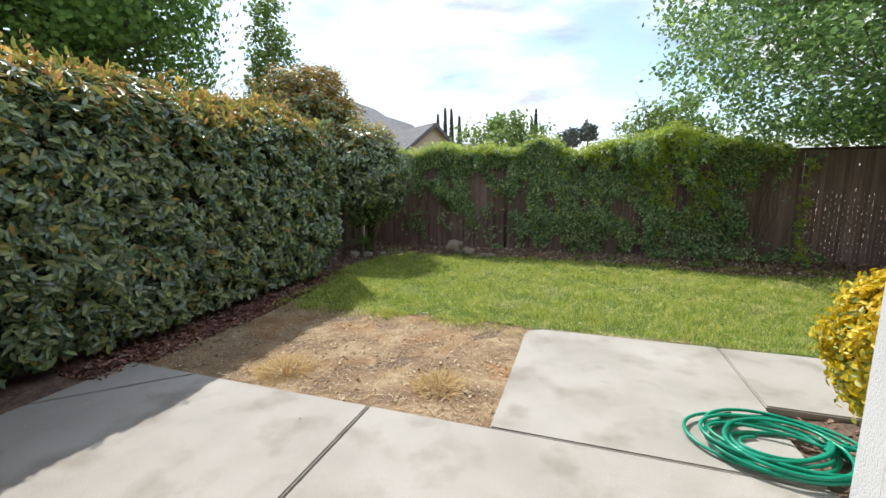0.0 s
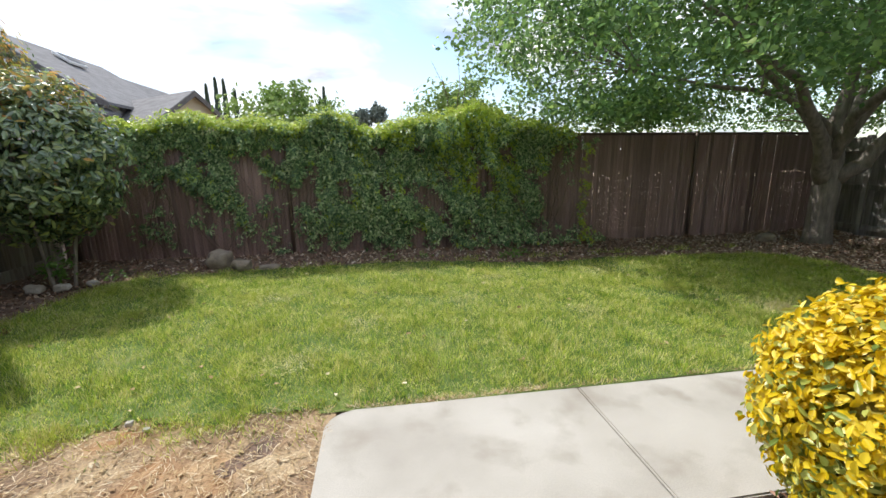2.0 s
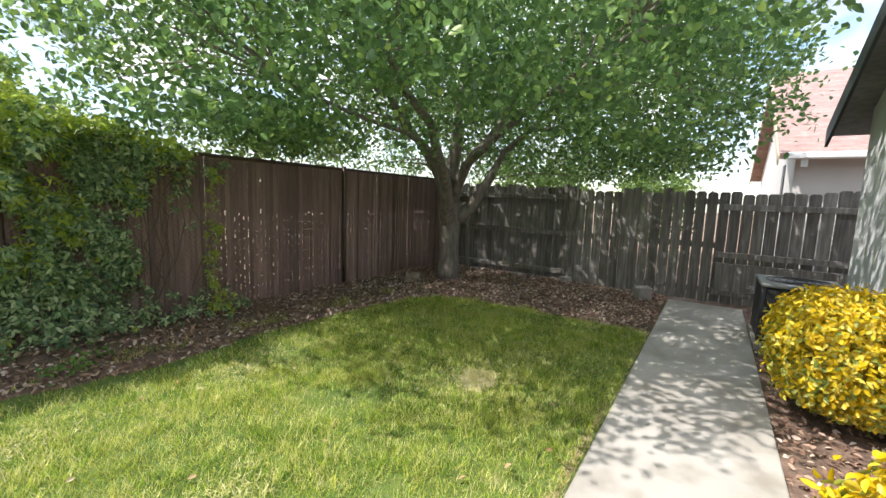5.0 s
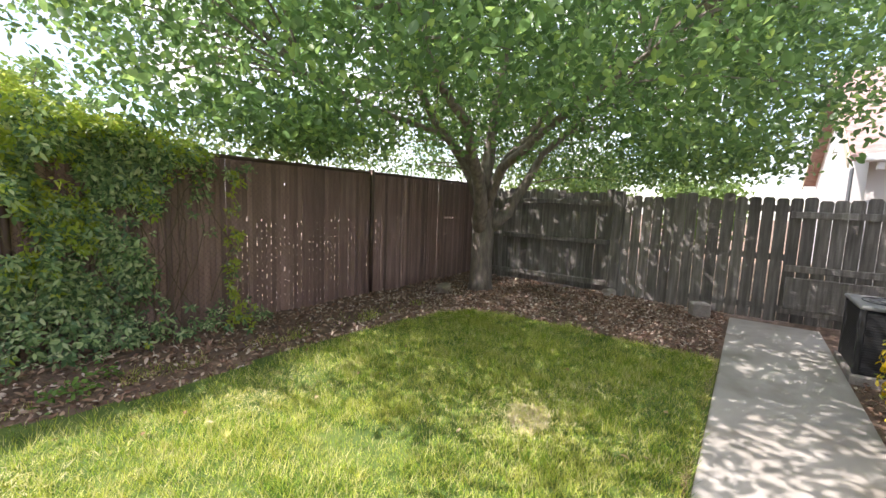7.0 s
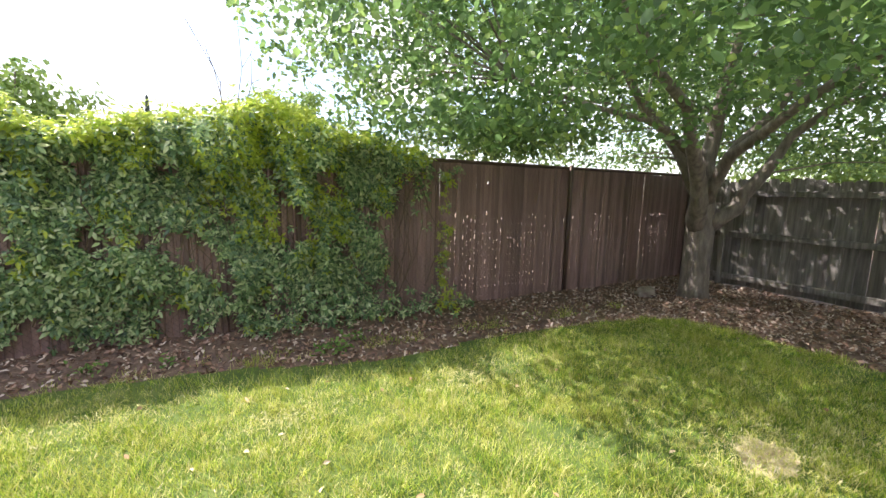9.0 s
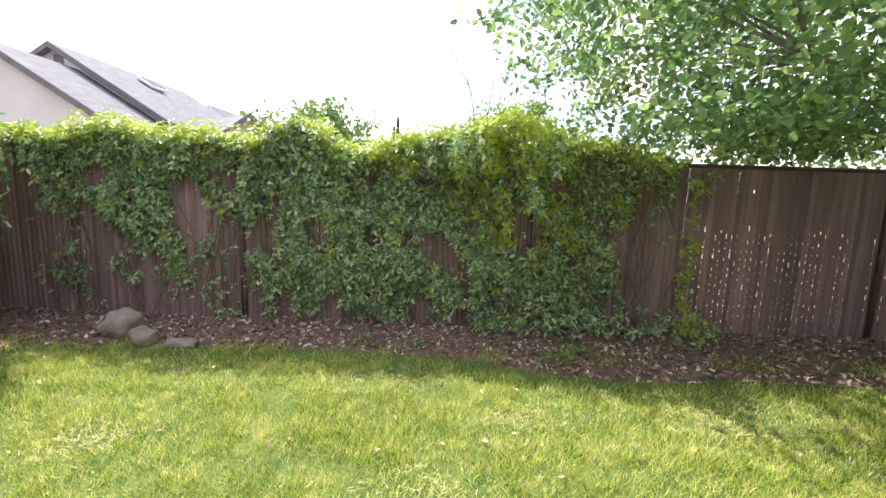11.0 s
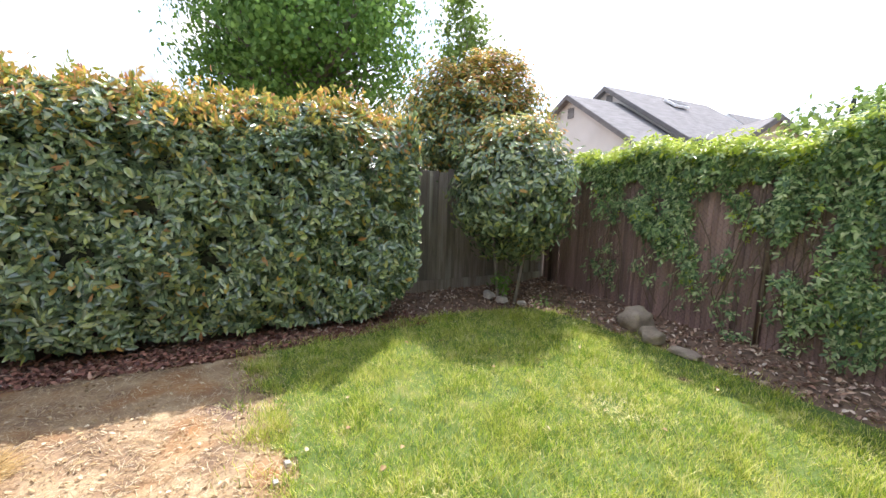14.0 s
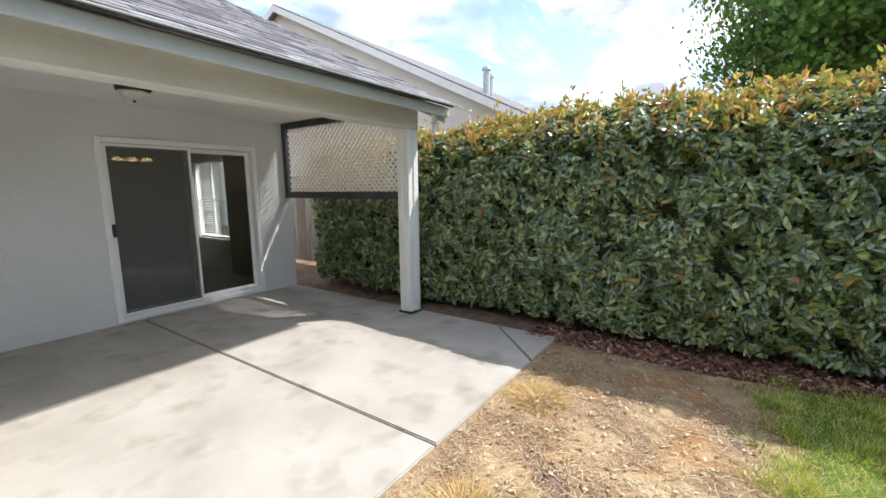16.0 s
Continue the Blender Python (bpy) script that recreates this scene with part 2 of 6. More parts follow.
M["shingle_mix"] = surf("shingle_mix", [(0.0, (0.10, 0.10, 0.11)), (1.0, (0.36, 0.35, 0.36))], source="island", rough=0.95, bump=0.5, bump_scale=150)
M["roof_far"] = surf("roof_far", [(0.3, (0.165, 0.16, 0.16)), (0.7, (0.245, 0.24, 0.24))], 1.5, 8, 0.95, 0.4, 20, stretch=(1, 1, 6), fine=0.2, fine_scale=12)
M["roof_pink"] = surf("roof_pink", [(0.3, (0.30, 0.19, 0.165)), (0.7, (0.44, 0.30, 0.26))], 3.0, 8, 0.95, 0.4, 20, stretch=(1, 1, 5), fine=0.2, fine_scale=12)
M["wall_far"] = surf("wall_far", [(0.3, (0.60, 0.57, 0.53)), (0.7, (0.68, 0.65, 0.61))], 1, 5, 0.9, 0.2, 60)
M["wall_tan"] = surf("wall_tan", [(0.3, (0.55, 0.48, 0.34)), (0.7, (0.63, 0.55, 0.40))], 1, 5, 0.9, 0.2, 60)
M["wall_neighbour"] = surf("wall_neighbour", [(0.3, (0.60, 0.57, 0.50)), (0.7, (0.68, 0.65, 0.58))], 1, 5, 0.9, 0.2, 60)
M["dark_trim"] = surf("dark_trim", [(0.3, (0.035, 0.04, 0.042)), (0.7, (0.06, 0.066, 0.068))], 5, 5, 0.55, 0.2, 60)
M["rake_brown"] = surf("rake_brown", [(0.3, (0.11, 0.10, 0.095)), (0.7, (0.16, 0.15, 0.14))], 5, 5, 0.6, 0.2, 60)
M["lattice"] = surf("lattice", [(0.3, (0.80, 0.76, 0.70)), (0.7, (0.86, 0.82, 0.77))], 6, 4, 0.6, trans=0.45)
M["room_wall"] = surf("room_wall", [(0.3, (0.36, 0.33, 0.30)), (0.7, (0.42, 0.39, 0.35))], 2, 4, 0.9)
M["carpet"] = surf("carpet", [(0.3, (0.28, 0.26, 0.23)), (0.7, (0.36, 0.33, 0.30))], 30, 5, 0.95, 0.5, 150)
M["bronze"] = surf("bronze", [(0.3, (0.05, 0.045, 0.04)), (0.7, (0.09, 0.08, 0.07))], 8, 4, 0.4, metal=0.7)
M["frosted"] = surf("frosted", [(0.3, (0.62, 0.60, 0.56)), (0.7, (0.70, 0.68, 0.64))], 8, 4, 0.35)
M["black_plastic"] = surf("black_plastic", [(0.3, (0.02, 0.02, 0.02)), (0.7, (0.035, 0.035, 0.035))], 8, 4, 0.5)
M["ac_body"] = surf("ac_body", [(0.3, (0.035, 0.036, 0.038)), (0.7, (0.055, 0.056, 0.058))], 8, 5, 0.5, metal=0.2)
M["ac_top"] = surf("ac_top", [(0.3, (0.22, 0.22, 0.215)), (0.7, (0.32, 0.32, 0.31))], 5, 6, 0.6, stains=0.4, stain_scale=4)
M["hose"] = surf("hose", [(0.3, (0.004, 0.26, 0.155)), (0.7, (0.008, 0.36, 0.22))], 12, 4, 0.32)
M["brass"] = surf("brass", [(0.3, (0.45, 0.32, 0.12)), (0.7, (0.6, 0.45, 0.2))], 12, 4, 0.35, metal=0.9)
M["rock"] = surf("rock", [(0.3, (0.24, 0.19, 0.145)), (0.7, (0.42, 0.35, 0.28))], 6, 9, 0.9, 0.9, 30, fine=0.25, stains=0.4, stain_scale=5, stain_col=(0.20, 0.18, 0.08))
M["pale_rock"] = surf("pale_rock", [(0.3, (0.42, 0.38, 0.33)), (0.7, (0.58, 0.54, 0.48))], 6, 9, 0.9, 0.8, 30, fine=0.2)
M["block"] = surf("block", [(0.3, (0.30, 0.27, 0.24)), (0.7, (0.42, 0.38, 0.34))], 8, 8, 0.95, 0.9, 60, fine=0.25)
M["chandelier_glow"] = glow("chandelier_glow", (1.0, 0.66, 0.28), 1.4)
gm = bpy.data.materials.new("glass")
gm.use_nodes = True
gp = gm.node_tree.nodes["Principled BSDF"]
gp.inputs["Transmission Weight"].default_value, gp.inputs["Roughness"].default_value = 1.0, 0.0
gp.inputs["Base Color"].default_value = (0.82, 0.86, 0.84, 1)
gp.inputs["IOR"].default_value = 1.45
M["glass"] = gm
M["screen"] = surf("screen", [(0.3, (0.12, 0.118, 0.112)), (0.7, (0.15, 0.148, 0.14))], 40, 4, 0.7)


# ---------------------------------------------------------------- builders
def thing(name, label, category, loc=(0, 0, 0), group="", kind=""):
    ob = new(name)
    ob.location = loc
    return tagged(ob, label, category, group, kind)


def adopt(ob, parent):
    ob.parent = parent
    if parent.parent is None:
        ob.matrix_parent_inverse = Matrix.Translation(parent.location).inverted()
    return ob


def part(name, bm, material, parent=None, label="", kind="", smooth=False):
    me = bpy.data.meshes.new(name)
    bm.to_mesh(me)
    bm.free()
    me.materials.append(material)
    if smooth:
        me.polygons.foreach_set("use_smooth", [True] * len(me.polygons))
    ob = new(name, me)
    if parent is not None:
        adopt(ob, parent)
    return tagged(ob, label, kind=kind)


def piece(name, me, parent, m):
    """One piece on a shared mesh, at the pose m."""
    ob = adopt(new(name, me), parent)
    ob.matrix_basis = m
    return ob


def shared(name, bm, material):
    me = bpy.data.meshes.new(name)
    bm.to_mesh(me)
    bm.free()
    me.materials.append(material)
    return me


def box(a, b, bevel=0.0, bm=None, turn=None):
    """A box between two corners, with bevelled edges, added to bm."""
    out = bm or bmesh.new()
    made = bmesh.ops.create_cube(out, size=1)["verts"]
    for v in made:
        v.co = Vector([(a[i] + b[i]) / 2 + v.co[i] * (b[i] - a[i]) for i in range(3)])
        if turn is not None:
            v.co = turn @ v.co
    if bevel:
        edges = list({e for v in made for e in v.link_edges})
        bmesh.ops.bevel(out, geom=edges, offset=bevel, segments=1, affect='EDGES')
    return out


def prism(outline, z0, z1, bevel=0.0, bm=None):
    """An upright prism on a flat outline of (x, y) points."""
    out = bm or bmesh.new()
    low = [out.verts.new((x, y, z0)) for x, y in outline]
    top = [out.verts.new((x, y, z1)) for x, y in outline]
    out.faces.new(low[::-1])
    cap = out.faces.new(top)
    n = len(outline)
    for i in range(n):
        out.faces.new((low[i], low[(i + 1) % n], top[(i + 1) % n], top[i]))
    if bevel:
        bmesh.ops.bevel(out, geom=list(cap.edges), offset=bevel, segments=2, affect='EDGES')
    return out


def tube(points, radii, seg=8, bm=None, caps=True):
    """A round tapering tube along points."""
    out = bm or bmesh.new()
    pts = [Vector(p) for p in points]
    rings = []
    side = None
    for i, p in enumerate(pts):
        d = (pts[min(i + 1, len(pts) - 1)] - pts[max(i - 1, 0)]).normalized()
        if side is None:
            side = d.orthogonal().normalized()
        side = (side - d * side.dot(d)).normalized()
        up = d.cross(side)
        r = radii[i] if hasattr(radii, "__len__") else radii
        rings.append([out.verts.new(p + (side * math.cos(a) + up * math.sin(a)) * r)
                      for a in [2 * math.pi * k / seg for k in range(seg)]])
    for a, b in zip(rings, rings[1:]):
        for k in range(seg):
            out.faces.new((a[k], a[(k + 1) % seg], b[(k + 1) % seg], b[k]))
    if caps:
        out.faces.new(rings[0][::-1])
        out.faces.new(rings[-1])
    return out


def fast_mesh(name, V, F, materials, index=None):
    """A mesh from arrays of corners and equal faces."""
    me = bpy.data.meshes.new(name)
    me.vertices.add(len(V))
    me.vertices.foreach_set("co", np.ascontiguousarray(V, dtype=np.float32).ravel())
    k = F.shape[1]
    me.loops.add(F.size)
    me.loops.foreach_set("vertex_index", np.ascontiguousarray(F, dtype=np.int32).ravel())
    me.polygons.add(len(F))
    me.polygons.foreach_set("loop_start", np.arange(0, F.size, k, dtype=np.int32))
    for m in materials:
        me.materials.append(m)
    if index is not None:
        me.polygons.foreach_set("material_index", np.ascontiguousarray(index, dtype=np.int32))
    me.update(calc_edges=True)
    return me


rng = np.random.default_rng(7)


def unit(a):
    return a / np.maximum(np.linalg.norm(a, axis=1, keepdims=True), 1e-9)


def leaf_mesh(name, P, N, L, W, materials, index=None, fold=0.22, down=0.35, near=True, aim=None):
    """Leaves folded along the midrib at P facing N, each an island of its own; near ones have rounder sides."""
    n = len(P)
    N = unit(N)
    R = rng.normal(size=(n, 3))
    R[:, 2] -= down
    if aim is not None:
        R = aim
    D = unit(R - N * np.sum(R * N, axis=1, keepdims=True))
    B = np.cross(N, D)
    L, W = np.broadcast_to(L, n)[:, None], np.broadcast_to(W, n)[:, None]
    b = P - D * L * 0.5
    along = (0.10, 0.34, 0.66, 0.90) if near else (0.33, 0.70)
    wide = (0.24, 0.48, 0.42, 0.18) if near else (0.5, 0.38)
    rows = [b]
    for u, w in zip(along, wide):
        rows.append(b + D * L * u + B * W * w + N * W * w * 2 * fold)
    rows.append(b + D * L)
    for u, w in zip(along[::-1], wide[::-1]):
        rows.append(b + D * L * u - B * W * w + N * W * w * 2 * fold)
    k = len(rows)
    V = np.stack(rows, axis=1).reshape(-1, 3)
    o = (np.arange(n) * k)[:, None]
    h = k // 2
    left = np.array([list(range(h, -1, -1))])
    right = np.array([[0] + list(range(k - 1, h - 1, -1))])
    F = np.concatenate([o + left, o + right], axis=1).reshape(-1, h + 1)
    return fast_mesh(name, V, F, materials, None if index is None else np.repeat(index, 2))


WAVES = [(rng.uniform(0, 6.28), rng.uniform(2.0, 9.0), rng.uniform(0, 6.28)) for _ in range(18)]


def mottle(x, y, s=1.0):
    """Blotchy unevenness with no main direction, about -1 to 1."""
    return sum(np.sin((x * math.cos(a) + y * math.sin(a)) * f * s + p) for a, f, p in WAVES) / 4.2


def waves(x, y, s=1.0, k=0.0):
    """Smooth unevenness between about -1 and 1."""
    return (np.sin(x * 1.9 * s + 1.3 + k) * np.cos(y * 2.3 * s - 0.7 + k) + 0.6 * np.sin(x * 4.3 * s - y * 3.1 * s + 2 * k)
            + 0.35 * np.sin(x * 8.7 * s + 1.1) * np.sin(y * 9.1 * s + 0.4 + k)) / 1.7


def inside(poly, x, y):
    """Which points lie in the outline."""
    r = np.zeros(len(x), bool)
    px, py = zip(*poly)
    j = len(poly) - 1
    for i in range(len(poly)):
        hit = ((py[i] > y) != (py[j] > y)) & (x < (px[j] - px[i]) * (y - py[i]) / (py[j] - py[i] + 1e-12) + px[i])
        r ^= hit
        j = i
    return r


def sheet(name, x0, x1, y0, y1, step, height, material, poly=None, label=""):
    """An uneven ground sheet over a grid; poly keeps the cells inside an outline."""
    nx, ny = int(round((x1 - x0) / step)) + 1, int(round((y1 - y0) / step)) + 1
    X, Y = np.meshgrid(np.linspace(x0, x1, nx), np.linspace(y0, y1, ny))
    V = np.stack([X.ravel(), Y.ravel(), height(X.ravel(), Y.ravel())], axis=1)
    i = (np.arange(ny - 1)[:, None] * nx + np.arange(nx - 1)[None, :]).ravel()
    F = np.stack([i, i + 1, i + nx + 1, i + nx], axis=1)
    if poly:
        c = V[F].mean(axis=1)
        F = F[inside(poly, c[:, 0], c[:, 1])]
    me = fast_mesh(name, V, F, [material])
    me.polygons.foreach_set("use_smooth", [True] * len(me.polygons))
    return tagged(new(name, me), label, kind="structure")


# ---------------------------------------------------------------- ground
LAWN = [(-3.42, 3.88), (-3.44, 4.7), (-3.68, 5.6), (-3.55, 7.1), (-3.0, 7.28), (-1.7, 7.42), (-0.1, 7.45), (1.04, 7.3), (1.7, 7.08), (2.3, 7.0),
        (3.3, 7.1), (4.7, 7.02), (5.7, 6.65), (5.85, 5.4), (5.75, 4.5), (5.8, 3.866), (-0.5, 3.866), (-0.8, 3.95), (-1.2, 3.88), (-1.6, 3.98), (-1.9, 3.86), (-2.3, 3.97), (-2.6, 3.85), (-2.9, 3.93)]
DRY = [(-3.34, 2.2), (-3.3, 3.2), (-3.3, 4.0), (-1.4, 4.0), (-0.5, 3.92), (-0.55, 2.2)]
ground = sheet("ground", -160, 160, -160, 160, 8, lambda x, y: 0 * x - 0.07, M["dirt"], label="bare brown earth ground")
mulch = sheet("mulch_bed", -5.2, 9.0, 1.9, 9.0, 0.08,
              lambda x, y: -0.035 + 0.02 * waves(x, y, 2.0) + 0.05 * np.clip((y - 7.2) / 1.1, 0, 1) + 0.04 * np.clip((-3.7 - x) / 1.0, 0, 1)
              + 0.03 * np.clip((x - 6) / 2, 0, 1) * np.clip((y - 4.2) / 1.0, 0, 1), M["mulch"], label="dark mulch bed with fallen leaves")
mulch2 = sheet("mulch_bed_side", -5.2, -3.3, -3.0, 1.9, 0.1, lambda x, y: -0.03 + 0.02 * waves(x, y, 2.0), M["mulch"], label="dark mulch strip under the hedge")
lawn = sheet("lawn", -3.9, 6.0, 3.864, 7.5, 0.06, lambda x, y: -0.008 + 0.010 * waves(x, y, 1.2), M["turf"], LAWN, "green lawn with yellowing spots")
dry = sheet("dry_patch", -3.4, -0.5, 2.2, 4.0, 0.05, lambda x, y: -0.020 + 0.007 * waves(x, y, 2.6), M["dry_patch"], DRY, "parched bare patch of dry lawn")


for cx, cy, r in ((3.57, 4.84, 0.16),):
    ring = [(cx + 1.3 * r * math.cos(a) * (1 + 0.2 * math.sin(3 * a + cx)), cy + r * math.sin(a) * (1 + 0.2 * math.cos(2 * a + cy))) for a in [k * math.pi / 10 for k in range(20)]]
    sheet("bare_spot", cx - 0.4, cx + 0.4, cy - 0.35, cy + 0.35, 0.025, lambda x, y: -0.0065 + 0.010 * waves(x, y, 1.2), M["dry_straw"], ring, "worn straw-coloured spot in the lawn")

# concrete
def arc(cx, cy, r, a0, a1, n=6):
    return [(cx + r * math.cos(radians(a0 + (a1 - a0) * i / n)), cy + r * math.sin(radians(a0 + (a1 - a0) * i / n))) for i in range(n + 1)]


patio = tagged(new("patio"), "pale grey concrete patio with tooled joints", "patio", kind="structure")
part("slab", prism([(-3.36, -1.98), (-1.308, -1.98), (-1.308, 2.2), (-2.70, 2.2), (-3.36, 1.535)], -0.09, 0, 0.008), M["concrete"], patio)
part("slab", prism([(-3.36, 1.555), (-2.72, 2.2), (-3.36, 2.2)], -0.09, 0, 0.006), M["concrete"], patio)
part("slab", prism([(-1.292, -1.98), (1.0, -1.98), (1.0, 2.2), (-1.292, 2.2)], -0.09, 0, 0.008), M["concrete"], patio)
walkway = tagged(new("walkway"), "pale concrete garden path beside the lawn", "path", kind="structure")
part("slab", prism([(-0.55, 2.21), (0.98, 2.21), (0.98, 3.86)] + arc(-0.40, 3.71, 0.15, 90, 180), -0.09, 0, 0.008), M["concrete"], walkway)
part("slab", prism([(0.99, 2.93), (7.9, 2.93), (7.9, 3.86), (0.99, 3.86)], -0.09, 0, 0.008), M["concrete"], walkway)


# ---------------------------------------------------------------- house
def wall(name, boxes, material, label="", bevel=0.0):
    bm = bmesh.new()
    for a, b in boxes:
        box(a, b, bevel, bm)
    return part(name, bm, material, label=label, kind="structure")


DX0, DX1, DZ = -2.83, -1.05, 2.05
wall("wall_patio", [((-3.37, -2.13, -0.1), (DX0, -1.98, 2.6)), ((DX1, -2.13, -0.1), (1.0, -1.98, 2.6)), ((DX0, -2.13, DZ), (DX1, -1.98, 2.6)),
                    ((DX0, -2.13, -0.1), (DX1, -1.98, 0.02))], M["stucco"], "grey stucco house wall")
wall("wall_west", [((-3.37, -7.0, -0.1), (-3.22, -4.76, 2.6)), ((-3.37, -3.6, -0.1), (-3.22, -2.132, 2.6)), ((-3.37, -4.76, 2.0), (-3.22, -3.6, 2.6)),
                   ((-3.37, -4.76, -0.1), (-3.22, -3.6, 0.6))], M["stucco"], "grey stucco side wall")
wall("wall_south", [((-3.37, -7.15, -0.1), (6.8, -7.0, 2.6))], M["stucco"], "grey stucco wall")
wall("wall_wing_side", [((1.0, -6.99, -0.1), (1.15, 1.97, 2.6))], M["stucco"], "grey stucco wall of the wing")
wall("wall_wing_end", [((1.0, 1.972, -0.1), (6.8, 2.13, 2.5))], M["stucco"], "sunlit grey stucco end wall of the wing")
wall("wall_east", [((6.65, -6.99, -0.1), (6.8, 1.97, 2.6))], M["stucco"], "grey stucco wall")
wall("room_lining", [((-3.215, -6.99, 0.02), (-3.20, -4.80, 2.42)), ((-3.215, -3.56, 0.02), (-3.20, -2.14, 2.42)), ((0.98, -6.99, 0.02), (0.995, -2.14, 2.42)),
                     ((-3.2, -6.99, 0.02), (0.98, -6.97, 2.42))], M["room_wall"], "beige painted room wall")
wall("room_floor", [((-3.22, -6.99, -0.05), (0.99, -2.14, 0.015))], M["carpet"], "beige carpet floor")
wall("ceiling", [((-3.22, -6.99, 2.425), (0.99, -2.14, 2.5))], M["room_wall"], "beige room ceiling")
wall("patio_ceiling", [((-3.37, -1.978, 2.42), (0.998, 0.35, 2.5))], M["soffit"], "grey painted patio ceiling")

# gables above the walls
bm = bmesh.new()
for x0, x1 in ((-3.36, -3.22),):
    prof = [(0.78, 2.36), (-5.6, 5.42), (-7.15, 4.70), (-7.15, 2.6), (-1.98, 2.6), (-1.98, 2.51), (0.78, 2.34)]
    lo, hi = [bm.verts.new((x0, y, z)) for y, z in prof], [bm.verts.new((x1, y, z)) for y, z in prof]
    bm.faces.new(lo), bm.faces.new(hi[::-1])
    for i in range(len(prof)):
        bm.faces.new((lo[i], lo[i - 1], hi[i - 1], hi[i]))
part("wall_gable_west", bm, M["stucco"], label="grey stucco gable", kind="structure")
bm = bmesh.new()
prof = [(1.0, 2.502), (6.8, 2.502), (3.9, 3.85)]
lo, hi = [bm.verts.new((x, 2.0, z)) for x, z in prof], [bm.verts.new((x, 2.13, z)) for x, z in prof]
bm.faces.new(lo), bm.faces.new(hi[::-1])
for i in range(3):
    bm.faces.new((lo[i], lo[i - 1], hi[i - 1], hi[i]))
part("wall_gable_wing", bm, M["stucco"], label="grey stucco gable of the wing", kind="structure")

# beam, post, fascia, gutter
beam = part("patio_beam", box((-3.34, 0.34, 2.13), (0.998, 0.52, 2.42), 0.012), M["beam_paint"], label="weathered painted wooden patio beam", kind="structure")
part("fascia", box((-3.50, 0.80, 2.26), (0.75, 0.84, 2.355), 0.004), M["gutter"], label="grey painted fascia board", kind="structure")
part("eave_soffit", box((-3.50, 0.522, 2.36), (0.998, 0.798, 2.375)), M["beam_paint"], label="painted eave boards", kind="structure")
post = thing("patio_post", "white-painted square wooden post under the patio beam", "post", (-3.235, 0.43, 0))
part("shaft", box((-3.32, 0.35, 0.0), (-3.15, 0.51, 2.13), 0.008), M["white_paint"], post)
part("corner_board", box((-3.149, 0.36, 0.01), (-3.135, 0.43, 2.12), 0.003), M["white_paint"], post)
part("corner_board", box((-3.31, 0.511, 0.01), (-3.23, 0.525, 2.12), 0.003), M["white_paint"], post)
part("metal_base", box((-3.335, 0.335, 0.001), (-3.132, 0.528, 0.03), 0.003), M["dark_trim"], post, "dark metal post base")

gut = thing("gutter", "grey metal rain gutter along the patio eave", "gutter", (-1.4, 0.97, 2.2))
bm = bmesh.new()
prof = [(0.845, 2.345), (0.845, 2.253), (0.935, 2.248), (0.955, 2.256), (0.962, 2.288), (0.982, 2.306), (0.986, 2.347), (0.972, 2.347), (0.970, 2.312), (0.952, 2.292), (0.942, 2.262), (0.857, 2.263), (0.857, 2.345)]
lo, hi = [bm.verts.new((-3.57, y, z)) for y, z in prof], [bm.verts.new((0.74, y, z)) for y, z in prof]
for i in range(len(prof)):
    bm.faces.new((lo[i], lo[i - 1], hi[i - 1], hi[i]))
part("trough", bm, M["gutter"], gut)
part("end_cap", prism([(0.845, -3.576), (0.845, -3.571), (0.984, -3.571), (0.984, -3.576)], 2.25, 2.347), M["gutter"], gut).matrix_basis = Matrix.Identity(4)
gut.children[-1].data.transform(Matrix(((0, 1, 0, 0), (1, 0, 0, 0), (0, 0, 1, 0), (0, 0, 0, 1))))
part("front_lip", box((-3.57, 0.966, 2.3475), (0.74, 0.988, 2.355), 0.002), M["gutter"], gut)
spout = thing("downspout", "short white downspout under the gutter end", "downspout", (-3.37, 0.73, 2.06))
part("outlet", box((-3.40, 0.70, 2.06), (-3.34, 0.75, 2.362), 0.008), M["white_paint"], spout)
part("collar", box((-3.41, 0.69, 2.17), (-3.33, 0.76, 2.20), 0.004), M["white_paint"], spout)

# roofs
PITCH = 0.485
roof = tagged(new("roof"), "grey asphalt shingle roof with white gutter edge", "roof", kind="structure")
bm = bmesh.new()
for prof in ([(0.90, 2.374), (-5.6, 2.345 + 6.56 * PITCH), (-5.6, 2.285 + 6.56 * PITCH), (0.90, 2.35)], [(-5.6, 2.345 + 6.56 * PITCH), (-7.6, 2.345 + 4.56 * PITCH), (-7.6, 2.285 + 4.56 * PITCH), (-5.6, 2.285 + 6.56 * PITCH)]):
    lo, hi = [bm.verts.new((-3.49, y, z)) for y, z in prof], [bm.verts.new((7.1, y, z)) for y, z in prof]
    bm.faces.new(lo), bm.faces.new(hi[::-1])
    for i in range(4):
        bm.faces.new((lo[i], lo[i - 1], hi[i - 1], hi[i]))
part("deck", bm, M["shingle"], roof)
bm = bmesh.new()
prof = [(0.80, 2.33), (-5.6, 2.31 + 6.46 * PITCH), (-5.6, 2.17 + 6.46 * PITCH), (0.80, 2.19)]
lo, hi = [bm.verts.new((-3.485, y, z)) for y, z in prof], [bm.verts.new((-3.46, y, z)) for y, z in prof]
bm.faces.new(lo), bm.faces.new(hi[::-1])
for i in range(4):
    bm.faces.new((lo[i], lo[i - 1], hi[i - 1], hi[i]))
part("rake_board", bm, M["gutter"], roof)
